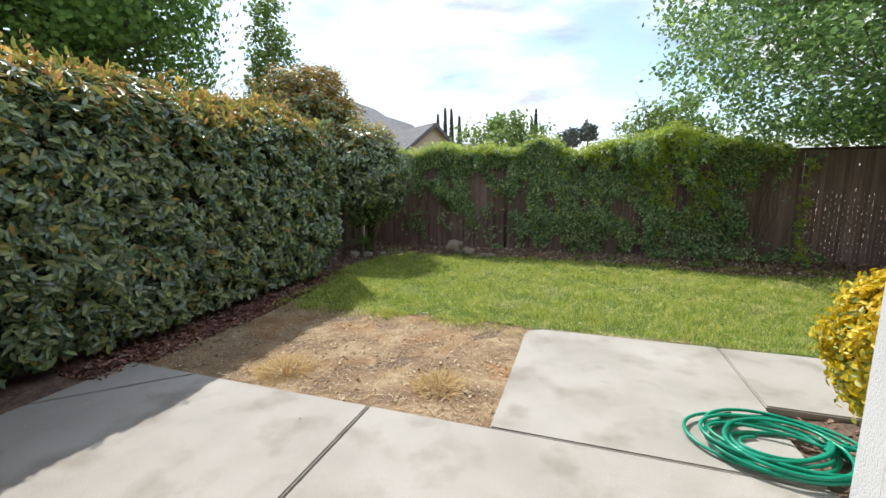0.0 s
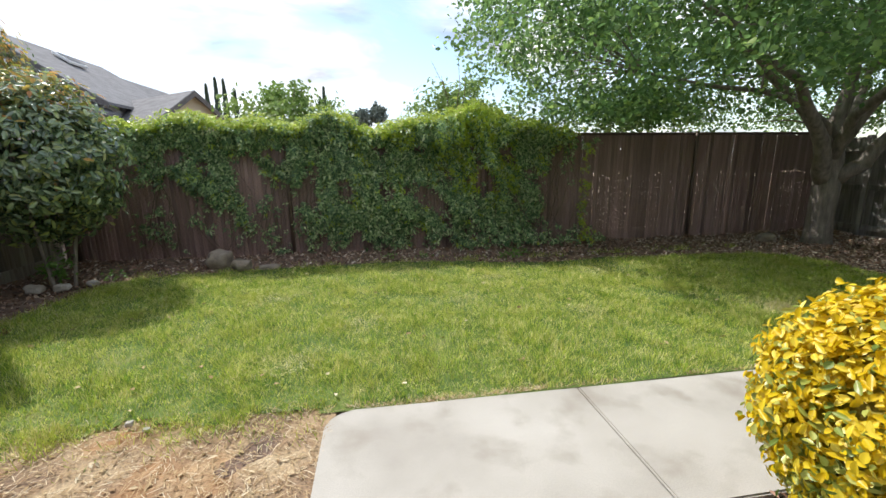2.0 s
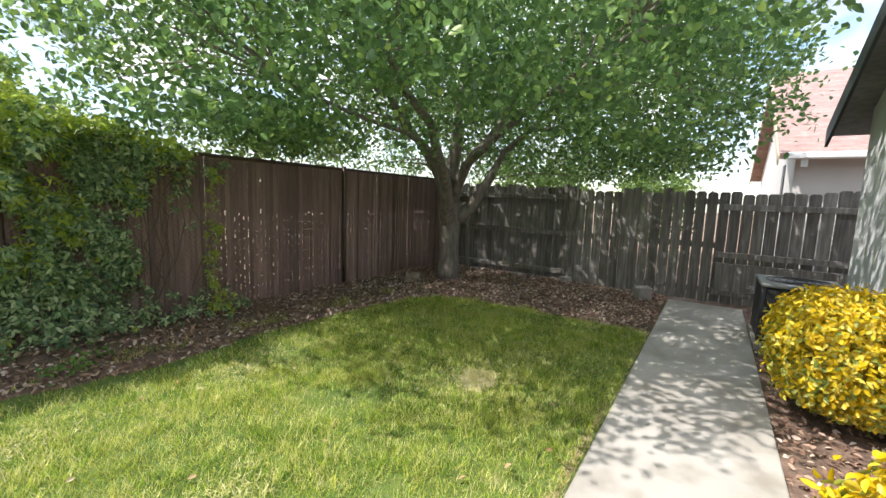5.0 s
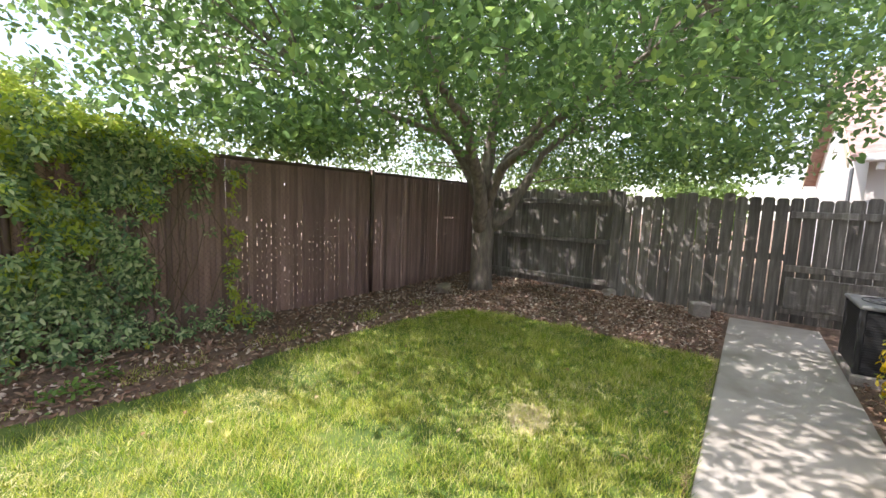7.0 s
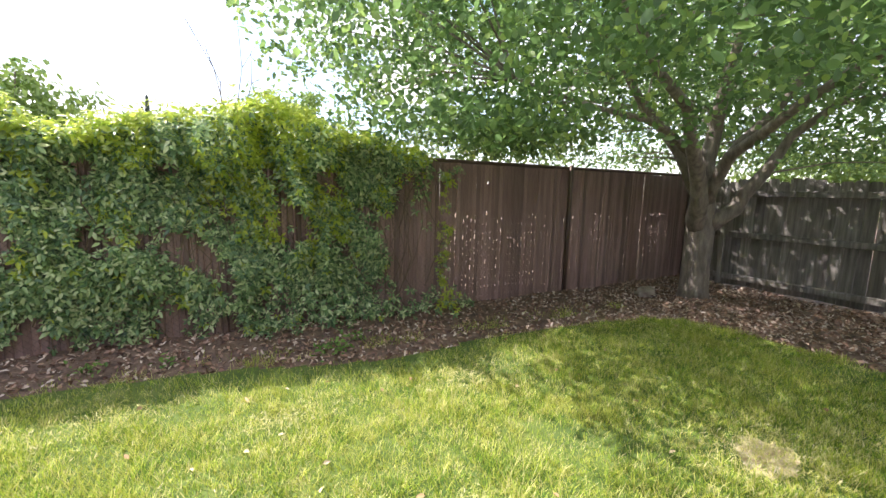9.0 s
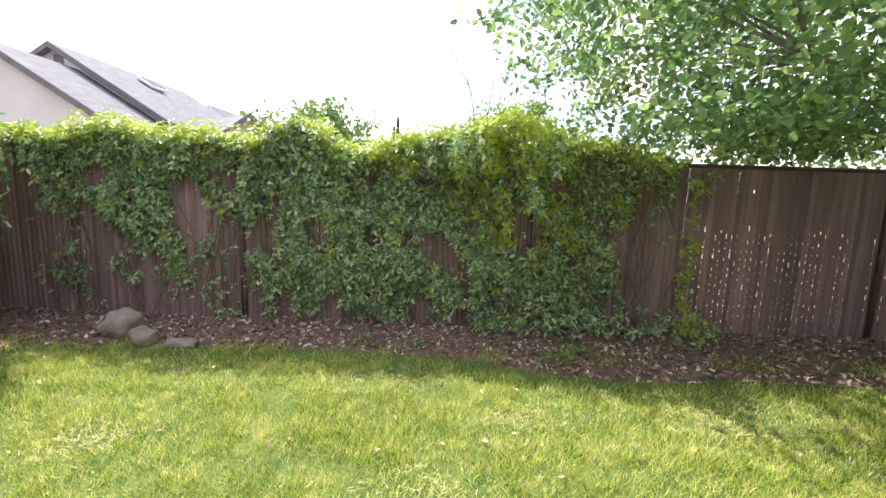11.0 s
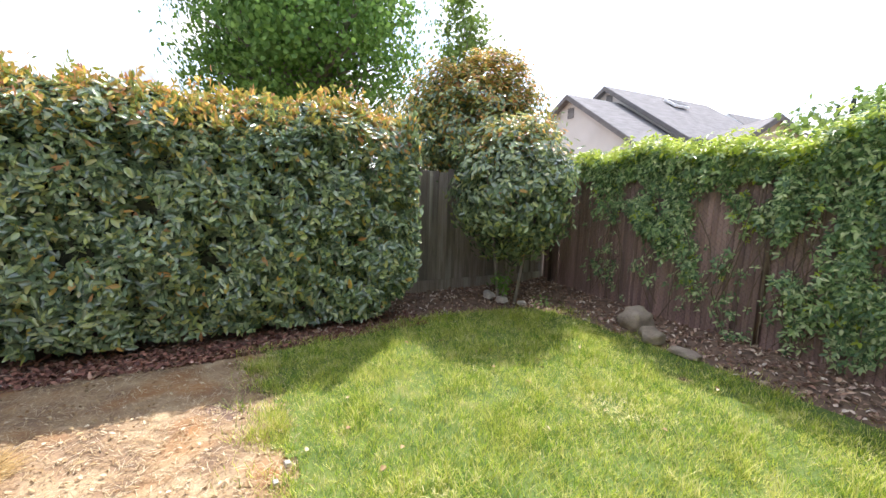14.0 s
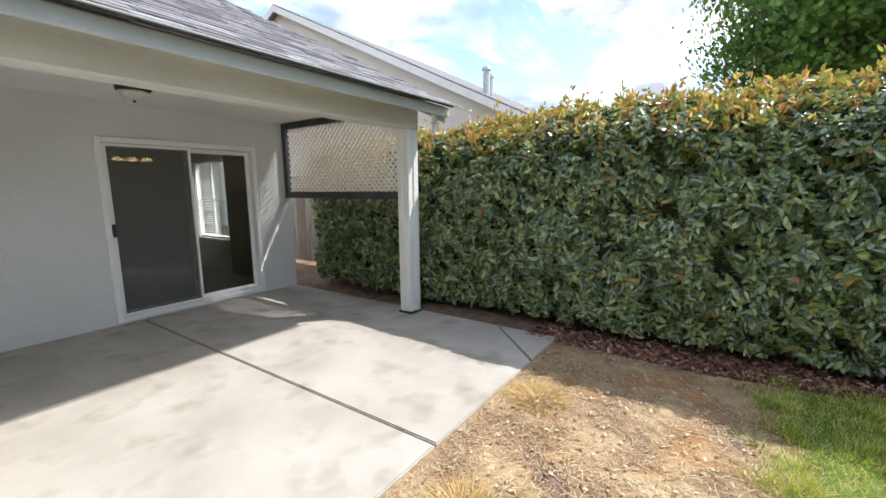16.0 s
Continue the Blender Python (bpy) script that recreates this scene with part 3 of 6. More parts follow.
wing_roof = tagged(new("wing_roof"), "gabled shingle roof of the house wing with dark rake", "roof", kind="structure")
for s in (-1, 1):
    bm = bmesh.new()
    xe, ze, xr, zr = 3.9 + s * 3.3, 2.36, 3.9, 4.0
    prof = [(xe, ze), (xr, zr), (xr, zr - 0.08), (xe, ze - 0.08)]
    lo, hi = [bm.verts.new((x, -4.0, z)) for x, z in prof], [bm.verts.new((x, 2.38, z)) for x, z in prof]
    bm.faces.new(lo), bm.faces.new(hi[::-1])
    for i in range(4):
        bm.faces.new((lo[i], lo[i - 1], hi[i - 1], hi[i]))
    part("slope", bm, M["roof_far"], wing_roof)
    bm = bmesh.new()
    prof = [(xe, ze + 0.01), (xr, zr + 0.01), (xr, zr - 0.2), (xe, ze - 0.2)]
    lo, hi = [bm.verts.new((x, 2.382, z)) for x, z in prof], [bm.verts.new((x, 2.41, z)) for x, z in prof]
    bm.faces.new(lo), bm.faces.new(hi[::-1])
    for i in range(4):
        bm.faces.new((lo[i], lo[i - 1], hi[i - 1], hi[i]))
    # near-black trim: shadow under the eave is put into the board's colour
    part("rake_board", bm, M["dark_trim"], wing_roof, "dark rake board with the under-eave shadow in its colour")

# sliding door
door = thing("sliding_door", "white vinyl sliding patio door with insect screen, closed", "sliding door", (-1.94, -2.03, 0))
bm = bmesh.new()
for a, b in (((DX0, -2.09, 0.02), (DX0 + 0.06, -1.955, DZ)), ((DX1 - 0.06, -2.09, 0.02), (DX1, -1.955, DZ)), ((DX0 + 0.06, -2.09, DZ - 0.06), (DX1 - 0.06, -1.955, DZ)),
             ((DX0 + 0.06, -2.09, 0.02), (DX1 - 0.06, -1.955, 0.075))):
    box(a, b, 0.006, bm)
part("door_frame", bm, M["vinyl"], door)


def sash(x0, x1, y, w):
    bm = bmesh.new()
    z0, z1 = 0.08, DZ - 0.065
    for a, b in (((x0, y - 0.015, z0), (x0 + w, y + 0.015, z1)), ((x1 - w, y - 0.015, z0), (x1, y + 0.015, z1)), ((x0 + w, y - 0.015, z1 - w), (x1 - w, y + 0.015, z1)),
                 ((x0 + w, y - 0.015, z0), (x1 - w, y + 0.015, z0 + w))):
        box(a, b, 0.004, bm)
    return bm


mid = -1.95
s1 = part("fixed_panel", sash(DX0 + 0.062, mid + 0.02, -2.065, 0.05), M["vinyl"], door)
p1 = part("pane", box((DX0 + 0.112, -2.068, 0.13), (mid - 0.03, -2.062, DZ - 0.115)), M["glass"], s1)
s2 = part("sliding_panel", sash(mid - 0.03, DX1 - 0.062, -2.03, 0.05), M["vinyl"], door)
p2 = part("pane", box((mid + 0.02, -2.033, 0.13), (DX1 - 0.112, -2.027, DZ - 0.115)), M["glass"], s2)
for p in (p1, p2):
    p.visible_shadow = False
s3 = part("screen_panel", sash(mid - 0.035, DX1 - 0.064, -1.985, 0.03), M["vinyl"], door)
bm = bmesh.new()
for i in range(200):
    x = mid + i * (DX1 - 0.1 - mid) / 200
    box((x, -1.986, 0.11), (x + 0.0026, -1.984, DZ - 0.095), 0, bm)
part("insect_screen", bm, M["screen"], s3, "fine dark insect mesh")
h = part("handle", box((DX1 - 0.088, -1.968, 0.98), (DX1 - 0.058, -1.93, 1.12), 0.006), M["black_plastic"], s3, "black plastic latch")

# window in the side wall with blinds
win = thing("window", "white window with horizontal blinds, daylight behind", "window", (-3.29, -4.18, 0.6))
bm = bmesh.new()
for a, b in (((-3.34, -4.76, 0.6), (-3.26, -4.71, 2.0)), ((-3.34, -3.65, 0.6), (-3.26, -3.6, 2.0)), ((-3.34, -4.71, 1.95), (-3.26, -3.65, 2.0)), ((-3.34, -4.71, 0.6), (-3.26, -3.65, 0.65)),
             ((-3.32, -4.2, 0.65), (-3.28, -4.17, 1.95)), ((-3.31, -4.70, 1.28), (-3.29, -3.66, 1.31))):
    box(a, b, 0.004, bm)
part("window_frame", bm, M["vinyl"], win)
pw = part("pane", box((-3.303, -4.71, 0.65), (-3.297, -3.65, 1.95)), M["glass"], win)
pw.visible_shadow = False
blind = thing("window_blind", "white horizontal slat blind, slats half open", "blind", (-3.19, -4.18, 2.0))
part("head_rail", box((-3.195, -4.74, 1.97), (-3.15, -3.62, 2.01), 0.004), M["white_paint"], blind)
slat_me = shared("slat", box((-0.012, -0.56, -0.001), (0.012, 0.56, 0.001)), M["white_paint"])
for i in range(38):
    piece("slat", slat_me, blind, pose(-3.172, -4.18, 0.66 + i * 0.0345, 0, 28, 0))
chand = thing("pendant_lamp", "pendant lamp with three glowing amber shades", "lamp", (-2.23, -4.5, 1.9))
part("rod", tube([(-2.23, -4.5, 2.425), (-2.23, -4.5, 2.02)], 0.008, 8), M["bronze"], chand)
part("arm", tube([(-2.44, -4.5, 2.02), (-2.23, -4.5, 2.03), (-2.02, -4.5, 2.02)], 0.008, 8), M["bronze"], chand)
for dx in (-0.2, 0.0, 0.2):
    part("shade", tube([(-2.23 + dx, -4.5, 2.01), (-2.23 + dx, -4.5, 1.99), (-2.23 + dx, -4.5, 1.955)], [0.03, 0.06, 0.085], 14), M["chandelier_glow"], chand, "glowing amber glass shade", smooth=True)

lamp = thing("ceiling_light", "flush patio ceiling light with bronze rim", "ceiling light", (-1.14, -1.06, 2.42))
part("rim", tube([(-1.14, -1.06, 2.419), (-1.14, -1.06, 2.39), (-1.14, -1.06, 2.375)], [0.14, 0.14, 0.125], 28), M["bronze"], lamp, "dark bronze rim", smooth=False)
part("diffuser", tube([(-1.14, -1.06, 2.375), (-1.14, -1.06, 2.345), (-1.14, -1.06, 2.315), (-1.14, -1.06, 2.30)], [0.122, 0.112, 0.075, 0.02], 28), M["frosted"], lamp, "frosted glass bowl", smooth=True)
part("finial", tube([(-1.14, -1.06, 2.30), (-1.14, -1.06, 2.28)], [0.014, 0.008], 10), M["bronze"], lamp)

# lattice screen under the beam
LY0, LY1, LZ0, LZ1 = -1.975, 0.345, 1.345, 2.415
lat = thing("lattice_screen", "beige diagonal lattice panel in a dark wooden frame", "lattice", (-3.29, -0.8, 1.345))
part("bottom_rail", box((-3.33, LY0, LZ0), (-3.26, LY1, LZ0 + 0.09), 0.006), M["dark_trim"], lat)
part("top_rail", box((-3.33, LY0, LZ1 - 0.08), (-3.26, LY1, LZ1), 0.006), M["dark_trim"], lat)
part("side_rail", box((-3.33, LY0, LZ0 + 0.09), (-3.26, LY0 + 0.09, LZ1 - 0.08), 0.006), M["dark_trim"], lat)
part("side_rail", box((-3.33, LY1 - 0.03, LZ0 + 0.09), (-3.26, LY1, LZ1 - 0.08), 0.006), M["dark_trim"], lat)
y0, y1, z0, z1 = LY0 + 0.09, LY1 - 0.03, LZ0 + 0.09, LZ1 - 0.08
for s in (1, -1):
    c = y0 - (z1 - z0)
    while c < y1 + (z1 - z0):
        # the strip's middle line is y = c + s * (z - z0)
        za, zb = (z0 + max(0, y0 - c), z0 + min(z1 - z0, y1 - c)) if s == 1 else (z0 + max(0, c - y1), z0 + min(z1 - z0, c - y0))
        if zb - za > 0.03:
            bm = bmesh.new()
            n = 0.0168 * 1.414
            x = -3.3 + 0.0019 * s
            q = [(c + s * (za - z0) - n, za), (c + s * (za - z0) + n, za), (c + s * (zb - z0) + n, zb), (c + s * (zb - z0) - n, zb)]
            q = [(min(max(y, y0), y1), z) for y, z in q]
            lo, hi = [bm.verts.new((x - 0.0018, y, z)) for y, z in q], [bm.verts.new((x + 0.0018, y, z)) for y, z in q]
            bm.faces.new(lo), bm.faces.new(hi[::-1])
            for i in range(4):
                bm.faces.new((lo[i], lo[i - 1], hi[i - 1], hi[i]))
            part("lattice_strip", bm, M["lattice"], lat)
        c += 0.083


# ---------------------------------------------------------------- fences
def board_mesh(w, h, t, dog=0.0):
    bm = bmesh.new()
    out = [(-w / 2, 0), (w / 2, 0), (w / 2, h - dog), (w / 2 - dog * 0.8, h), (-w / 2 + dog * 0.8, h), (-w / 2, h - dog)] if dog else [(-w / 2, 0), (w / 2, 0), (w / 2, h), (-w / 2, h)]
    lo, hi = [bm.verts.new((-t / 2, y, z)) for y, z in out], [bm.verts.new((t / 2, y, z)) for y, z in out]
    bm.faces.new(lo[::-1]), bm.faces.new(hi)
    n = len(out)
    for i in range(n):
        bm.faces.new((lo[i], lo[(i + 1) % n], hi[(i + 1) % n], hi[i]))
    return bm


# back fence: brown slats in wire
YB = 8.29
bf = thing("slat_fence", "brown privacy-slat wire fence behind the vine", "fence", (1.7, YB, 0))
widths = [0.0600, 0.0590, 0.0574, 0.0550]


def slat_shape(w):
    bm = bmesh.new()
    out = [(-w / 2, 0), (-w / 2 + 0.012, -0.012), (w / 2 - 0.012, -0.012), (w / 2, 0), (w / 2 - 0.012, 0.008), (-w / 2 + 0.012, 0.008)]
    return prism(out, -0.08, 1.785, 0, bm)


slat_meshes = [shared("fence_slat", slat_shape(w), M["slat"]) for w in widths]


def chipped_slat(seed):
    """A slat whose edge is nicked here and there, so that light shows through."""
    q = random.Random(seed)
    w, t, edge, z = 0.0598, 0.0014, [], -0.08
    while z < 1.76:
        ok = q.uniform(0.02, 0.11) if z < 1.05 else q.uniform(0.3, 0.8)
        nick = q.choice([0.010, 0.014, 0.02, 0.03, 0.055])
        edge += [(w / 2, z), (w / 2, min(z + ok, 1.785))]
        if z + ok + nick < 1.55:
            d = q.uniform(0.006, 0.0125)
            edge += [(w / 2 - d, z + ok + 0.001), (w / 2 - d, z + ok + nick)]
        z += ok + nick + 0.002
    out = [(-w / 2, -0.08)] + edge + [(-w / 2, 1.785)]
    bm = bmesh.new()
    lo, hi = [bm.verts.new((x, -t, z)) for x, z in out], [bm.verts.new((x, t, z)) for x, z in out]
    bm.faces.new(lo), bm.faces.new(hi[::-1])
    for i in range(len(out)):
        bm.faces.new((lo[i], lo[i - 1], hi[i - 1], hi[i]))
    return bm


slat_meshes += [shared("fence_slat", chipped_slat(k), M["slat"]) for k in range(9)]
x, i = -4.72, 0
rs = random.Random(3)
while x < 8.2:
    loose = (3.28 < x < 5.25 or 5.4 < x < 7.9) and rs.random() < (0.8 if x < 5.3 else 0.6)
    k = rs.randrange(4, 13) if loose else rs.choice([0, 0, 1])
    piece("fence_slat", slat_meshes[k], bf, pose(x, YB + rs.uniform(-0.002, 0.002), 0.03 + rs.uniform(-0.015, 0.015), 0, rs.uniform(-0.015, 0.015), rs.uniform(-3, 3)))
    x += 0.0585
part("top_rail", tube([(-4.75, YB, 1.82), (8.2, YB, 1.82)], 0.024, 10), M["fence_metal"], bf)
for x in (-4.55, -1.55, 1.55, 5.30, 8.12):
    part("fence_post", tube([(x, YB - 0.045, -0.05), (x, YB - 0.045, 1.86)], 0.03, 12), M["fence_metal"], bf, smooth=True)
# woven wire
V, F = [], []
xs = np.arange(-4.75 - 1.8, 8.2, 0.0585)
for s in (1, -1):
    for x0 in xs:
        xa, xb, za, zb = x0, x0 + 1.75, 0.04, 1.79
        lo, hi = max(xa, -4.74), min(xb, 8.18)
        if hi - lo < 0.03:
            continue
        fa, fb = (lo - xa) / 1.75, (hi - xa) / 1.75
        z_a, z_b = (za + 1.75 * fa, za + 1.75 * fb) if s == 1 else (zb - 1.75 * fa, zb - 1.75 * fb)
        o = len(V)
        r = 0.0008
        y = YB - 0.0145 if s == 1 else YB - 0.0175
        for px, pz in ((lo, z_a), (hi, z_b)):
            V += [(px, y - r, pz), (px + r, y + r, pz - s * r), (px - r, y + r, pz + s * r)]
        F += [(o, o + 1, o + 4, o + 3), (o + 1, o + 2, o + 5, o + 4), (o + 2, o, o + 3, o + 5)]
wire = adopt(new("wire_mesh", fast_mesh("wire_mesh", np.array(V), np.array(F), [M["fence_metal"]])), bf)
tagged(wire, "fine brown woven fence wire", kind="stuff")

# right fence: weathered boards
XR = 8.25
rf = thing("board_fence", "weathered grey dog-eared board fence with gaps", "fence", (XR, 5.2, 0))
bw = [shared("board", board_mesh(w, h, 0.018, 0.028), M["old_board"]) for w, h in ((0.138, 1.70), (0.142, 1.73), (0.132, 1.68), (0.14, 1.66))]
y = 8.2
while y > 5.62:      # section seen from its rail side
    piece("board", rs.choice(bw), rf, pose(XR + 0.05, y, 0.02 + rs.uniform(-0.01, 0.01), rs.uniform(-0.15, 0.15), 0, rs.uniform(-1.5, 1.5)))
    y -= 0.141
while y > 3.34:      # boards on the garden side
    piece("board", rs.choice(bw), rf, pose(XR - 0.03, y, -0.02 + rs.uniform(-0.012, 0.012), rs.uniform(-0.2, 0.2), 0, rs.uniform(-2, 2)))
    y -= 0.1495
while y > 1.75:      # gate end, rails showing again
    piece("board", rs.choice(bw), rf, pose(XR + 0.05, y, -0.02 + rs.uniform(-0.012, 0.012), rs.uniform(-0.2, 0.2), 0, rs.uniform(-2, 2)))
    y -= 0.147
for z in (1.52, 0.86, 0.16):
    part("rail", box((XR - 0.03, 5.62, z - 0.045), (XR + 0.038, 8.2, z + 0.045), 0.006), M["old_board"], rf)
    part("rail", box((XR - 0.015, 3.34, z - 0.045), (XR + 0.03, 5.5, z + 0.045), 0.006), M["old_board"], rf)
for z in (1.44, 0.72, 0.14):
    part("rail", box((XR + 0.0, 1.75, z - 0.045), (XR + 0.038, 3.33, z + 0.045), 0.006), M["old_board"], rf)
part("gate_board", box((XR - 0.02, 1.75, 0.17), (XR + 0.036, 3.3, 0.60), 0.006), M["old_board"], rf)
part("fence_post", box((XR - 0.075, 5.42, -0.05), (XR - 0.0, 5.60, 1.72), 0.01), M["old_board"], rf, "broad pale weathered post")
part("fence_post", box((XR - 0.06, 7.62, -0.05), (XR - 0.03, 7.71, 1.69), 0.008), M["old_board"], rf)
part("fence_post", box((XR - 0.06, 8.12, -0.05), (XR + 0.03, 8.22, 1.75), 0.008), M["old_board"], rf)

# left fence
XL = -4.78
lf = thing("side_fence", "weathered brown plank fence with mossy lower boards", "fence", (XL, 3.0, 0))
lw = [shared("board", board_mesh(w, h, 0.018), M["mossy_board"]) for w, h in ((0.138, 1.72), (0.142, 1.75), (0.135, 1.70))]
y = 8.25
while y > -5.5:
    piece("board", rs.choice(lw), lf, pose(XL, y, 0.0 + rs.uniform(-0.012, 0.012), rs.uniform(-0.15, 0.15), 0, rs.uniform(-2, 2)))
    y -= 0.143
for z in (1.5, 0.3):
    part("rail", box((XL - 0.06, -5.5, z - 0.045), (XL - 0.012, 8.25, z + 0.045), 0.004), M["mossy_board"], lf)
part("kick_board", box((XL + 0.01, 4.5, -0.03), (XL + 0.035, 8.22, 0.16), 0.004), M["mossy_board"], lf)


# ---------------------------------------------------------------- hedge
hedge = thing("hedge", "tall clipped photinia hedge with glossy dark leaves and bronze tips", "hedge", (-4.1, 2.0, 0))
HX, HY0, HY1 = -3.62, -1.78, 5.52


def hedge_top(y):
    return np.interp(y, [-1.35, 0.3, 1.6, 3.2, 4.6, 5.1, 5.5], [2.09, 2.15, 2.28, 2.27, 2.33, 2.28, 2.14]) + 0.025 * np.sin(y * 2.9) + 0.022 * np.sin(y * 6.7 + 1) + 0.015 * np.sin(y * 13.1)


# opaque dark boxes behind the leaves block light and stand in for inner shade
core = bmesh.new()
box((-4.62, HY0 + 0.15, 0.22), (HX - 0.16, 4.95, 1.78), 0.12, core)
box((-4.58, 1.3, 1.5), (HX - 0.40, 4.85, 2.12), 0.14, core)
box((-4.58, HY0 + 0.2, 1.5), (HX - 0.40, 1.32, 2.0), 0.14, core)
part("core", core, M["hedge_shade_core"], hedge, "dark solid boxes standing in for shade inside the hedge")
n = 36000
y = rng.uniform(HY0, HY1, n)
z = rng.uniform(0.03, 1, n) * hedge_top(y)
tuck = np.clip((0.5 - z) / 0.5, 0, 1)
keep = y < HY1 - 0.55 * tuck - 0.12 * np.clip((z - 1.9) / 0.3, 0, 1)
bulge = 0.07 * waves(y, z, 1.3) + 0.04 * waves(y, z, 3.1, 1.0)
depth = np.abs(rng.normal(0, 0.065, n)) + 0.17 * np.clip(-mottle(y * 2.2, z * 2.2, 1.6) - 0.1, 0, 1)
Pf = np.stack([HX + 0.05 + bulge - depth - 0.10 * tuck - 0.42 * np.clip((z - hedge_top(y) + 0.42) / 0.42, 0, 1) ** 1.6, y, z], 1)[keep]
Nf = np.stack([np.ones(n), rng.normal(0, 0.75, n), 0.55 + rng.normal(0, 0.7, n) + 1.3 * np.clip((z - hedge_top(y) + 0.6) / 0.6, 0, 1)], 1)[keep]
n2 = 13500
y = rng.uniform(HY0, HY1 - 0.05, n2)
x = rng.uniform(-4.66, HX + 0.02, n2)
Pt = np.stack([x, y, hedge_top(y) - 0.36 * np.clip((x + 4.2) / 0.58, 0, 1) ** 2 + 0.05 * waves(x, y, 3.0) - np.abs(rng.normal(0, 0.07, n2))], 1)
Nt = np.stack([rng.normal(0, 0.6, n2), rng.normal(0, 0.6, n2), np.ones(n2)], 1)
n3 = 3600
x = rng.uniform(-4.6, HX, n3)
z = rng.uniform(0.1, 1, n3) * 2.26
Pe = np.stack([x, HY1 - 0.5 * np.clip((0.6 - z) / 0.6, 0, 1) + 0.05 * waves(x, z, 2.0) - np.abs(rng.normal(0, 0.08, n3)), z], 1)
Ne = np.stack([rng.normal(0.1, 0.6, n3), np.ones(n3), 0.3 + rng.normal(0, 0.5, n3)], 1)
n4 = 2400
Ps = np.stack([rng.uniform(-4.6, HX, n4), HY0 + np.abs(rng.normal(0, 0.08, n4)), rng.uniform(0.1, 2.0, n4)], 1)
Ns = np.stack([rng.normal(0.1, 0.6, n4), -np.ones(n4), 0.3 + rng.normal(0, 0.5, n4)], 1)
P, N = np.concatenate([Pf, Pt, Pe, Ps]), np.concatenate([Nf, Nt, Ne, Ns])
young = (rng.random(len(P)) < np.clip((0.38 + 0.3 * mottle(P[:, 1], P[:, 0] + P[:, 2], 0.9)) * np.exp(-(hedge_top(P[:, 1]) - P[:, 2]) * 3.2), 0.03, 0.7)).astype(int)
young = np.where((young == 1) & (rng.random(len(P)) < 0.33), 2, young)
me = leaf_mesh("leaves", P, N, rng.uniform(0.068, 0.122, len(P)), rng.uniform(0.028, 0.05, len(P)), [M["hedge_leaf"], M["hedge_young"], M["bronze_leaf"]], young, down=0.1)
adopt(new("leaves", me), hedge)
# young upright shoots over the top
n5 = 1100
sy = rng.uniform(HY0, HY1 - 0.1, n5)
sx = rng.uniform(-4.6, HX + 0.0, n5)
sh = rng.gamma(2.0, 0.045, n5) * (0.6 + 0.5 * (waves(sx, sy, 1.7) > 0))
k = 7
P = np.repeat(np.stack([sx, sy, hedge_top(sy) - 0.36 * np.clip((sx + 4.2) / 0.58, 0, 1) ** 2], 1), k, 0)
P[:, 2] += np.repeat(sh, k) * rng.uniform(0.1, 1.0, n5 * k)
P[:, :2] += rng.normal(0, 0.018, (n5 * k, 2))
N = rng.normal(size=(n5 * k, 3))
N[:, 2] *= 0.4
me = leaf_mesh("young_growth", P, N, rng.uniform(0.05, 0.09, n5 * k), rng.uniform(0.02, 0.034, n5 * k), [M["hedge_young"], M["bronze_leaf"]], (rng.random(n5 * k) < 0.33).astype(int), down=-1.2)
tagged(adopt(new("young_growth", me), hedge), "bronze and yellow young shoots")
for i in range(14):
    yy = HY0 + 0.3 + i * 0.47
    bm = tube([(-4.05 + rs.uniform(-.1, .1), yy, -0.05), (-4.0 + rs.uniform(-.1, .1), yy + 0.05, 0.35), (-4.0, yy, 0.8)], [0.035, 0.03, 0.02], 6)
    part("stem", bm, M["bark"], hedge)


# ---------------------------------------------------------------- shrubs and trees
def clump_points(c, r, clumps, per, sigma, low=1.0, power=2.6, inner=0.45, ragged=0.0):
    """Leaf places in clumps through an ellipsoid's shell."""
    out = []
    while len(out) < clumps:
        v = rng.uniform(-1, 1, 3)
        q = (abs(v[0]) ** power + abs(v[1]) ** power + abs(v[2]) ** power) ** (1 / power)
        rim = 1 - ragged * (0.5 + 0.5 * math.sin(5.3 * v[0] + 3.1 * v[1] + c[0]) * math.cos(4.7 * v[2] - 2.3 * v[0] + c[1]))
        if inner < q < rim and v[2] > -low:
            out.append(v)
    C = np.array(c) + np.array(out) * np.array(r)
    P = np.repeat(C, per, 0) + rng.normal(0, 1, (clumps * per, 3)) * np.array([sigma, sigma, sigma * 0.7])
    return C, P


def limbs(bm, root, nodes, r0, r1, sag=0.1, seg=5):
    """Bent boughs from root to each node."""
    for q in nodes:
        a, b = Vector(root), Vector(q)
        mid1, mid2 = a.lerp(b, 0.35), a.lerp(b, 0.7)
        d = (b - a).length
        mid1 += Vector((rs.uniform(-1, 1), rs.uniform(-1, 1), 1.2)) * d * sag * 0.6
        mid2 += Vector((rs.uniform(-1, 1), rs.uniform(-1, 1), 0.8)) * d * sag * 0.5
        tube([a, mid1, mid2, b], [r0, r0 * 0.7 + r1 * 0.3, r0 * 0.3 + r1 * 0.7, r1], seg, bm)


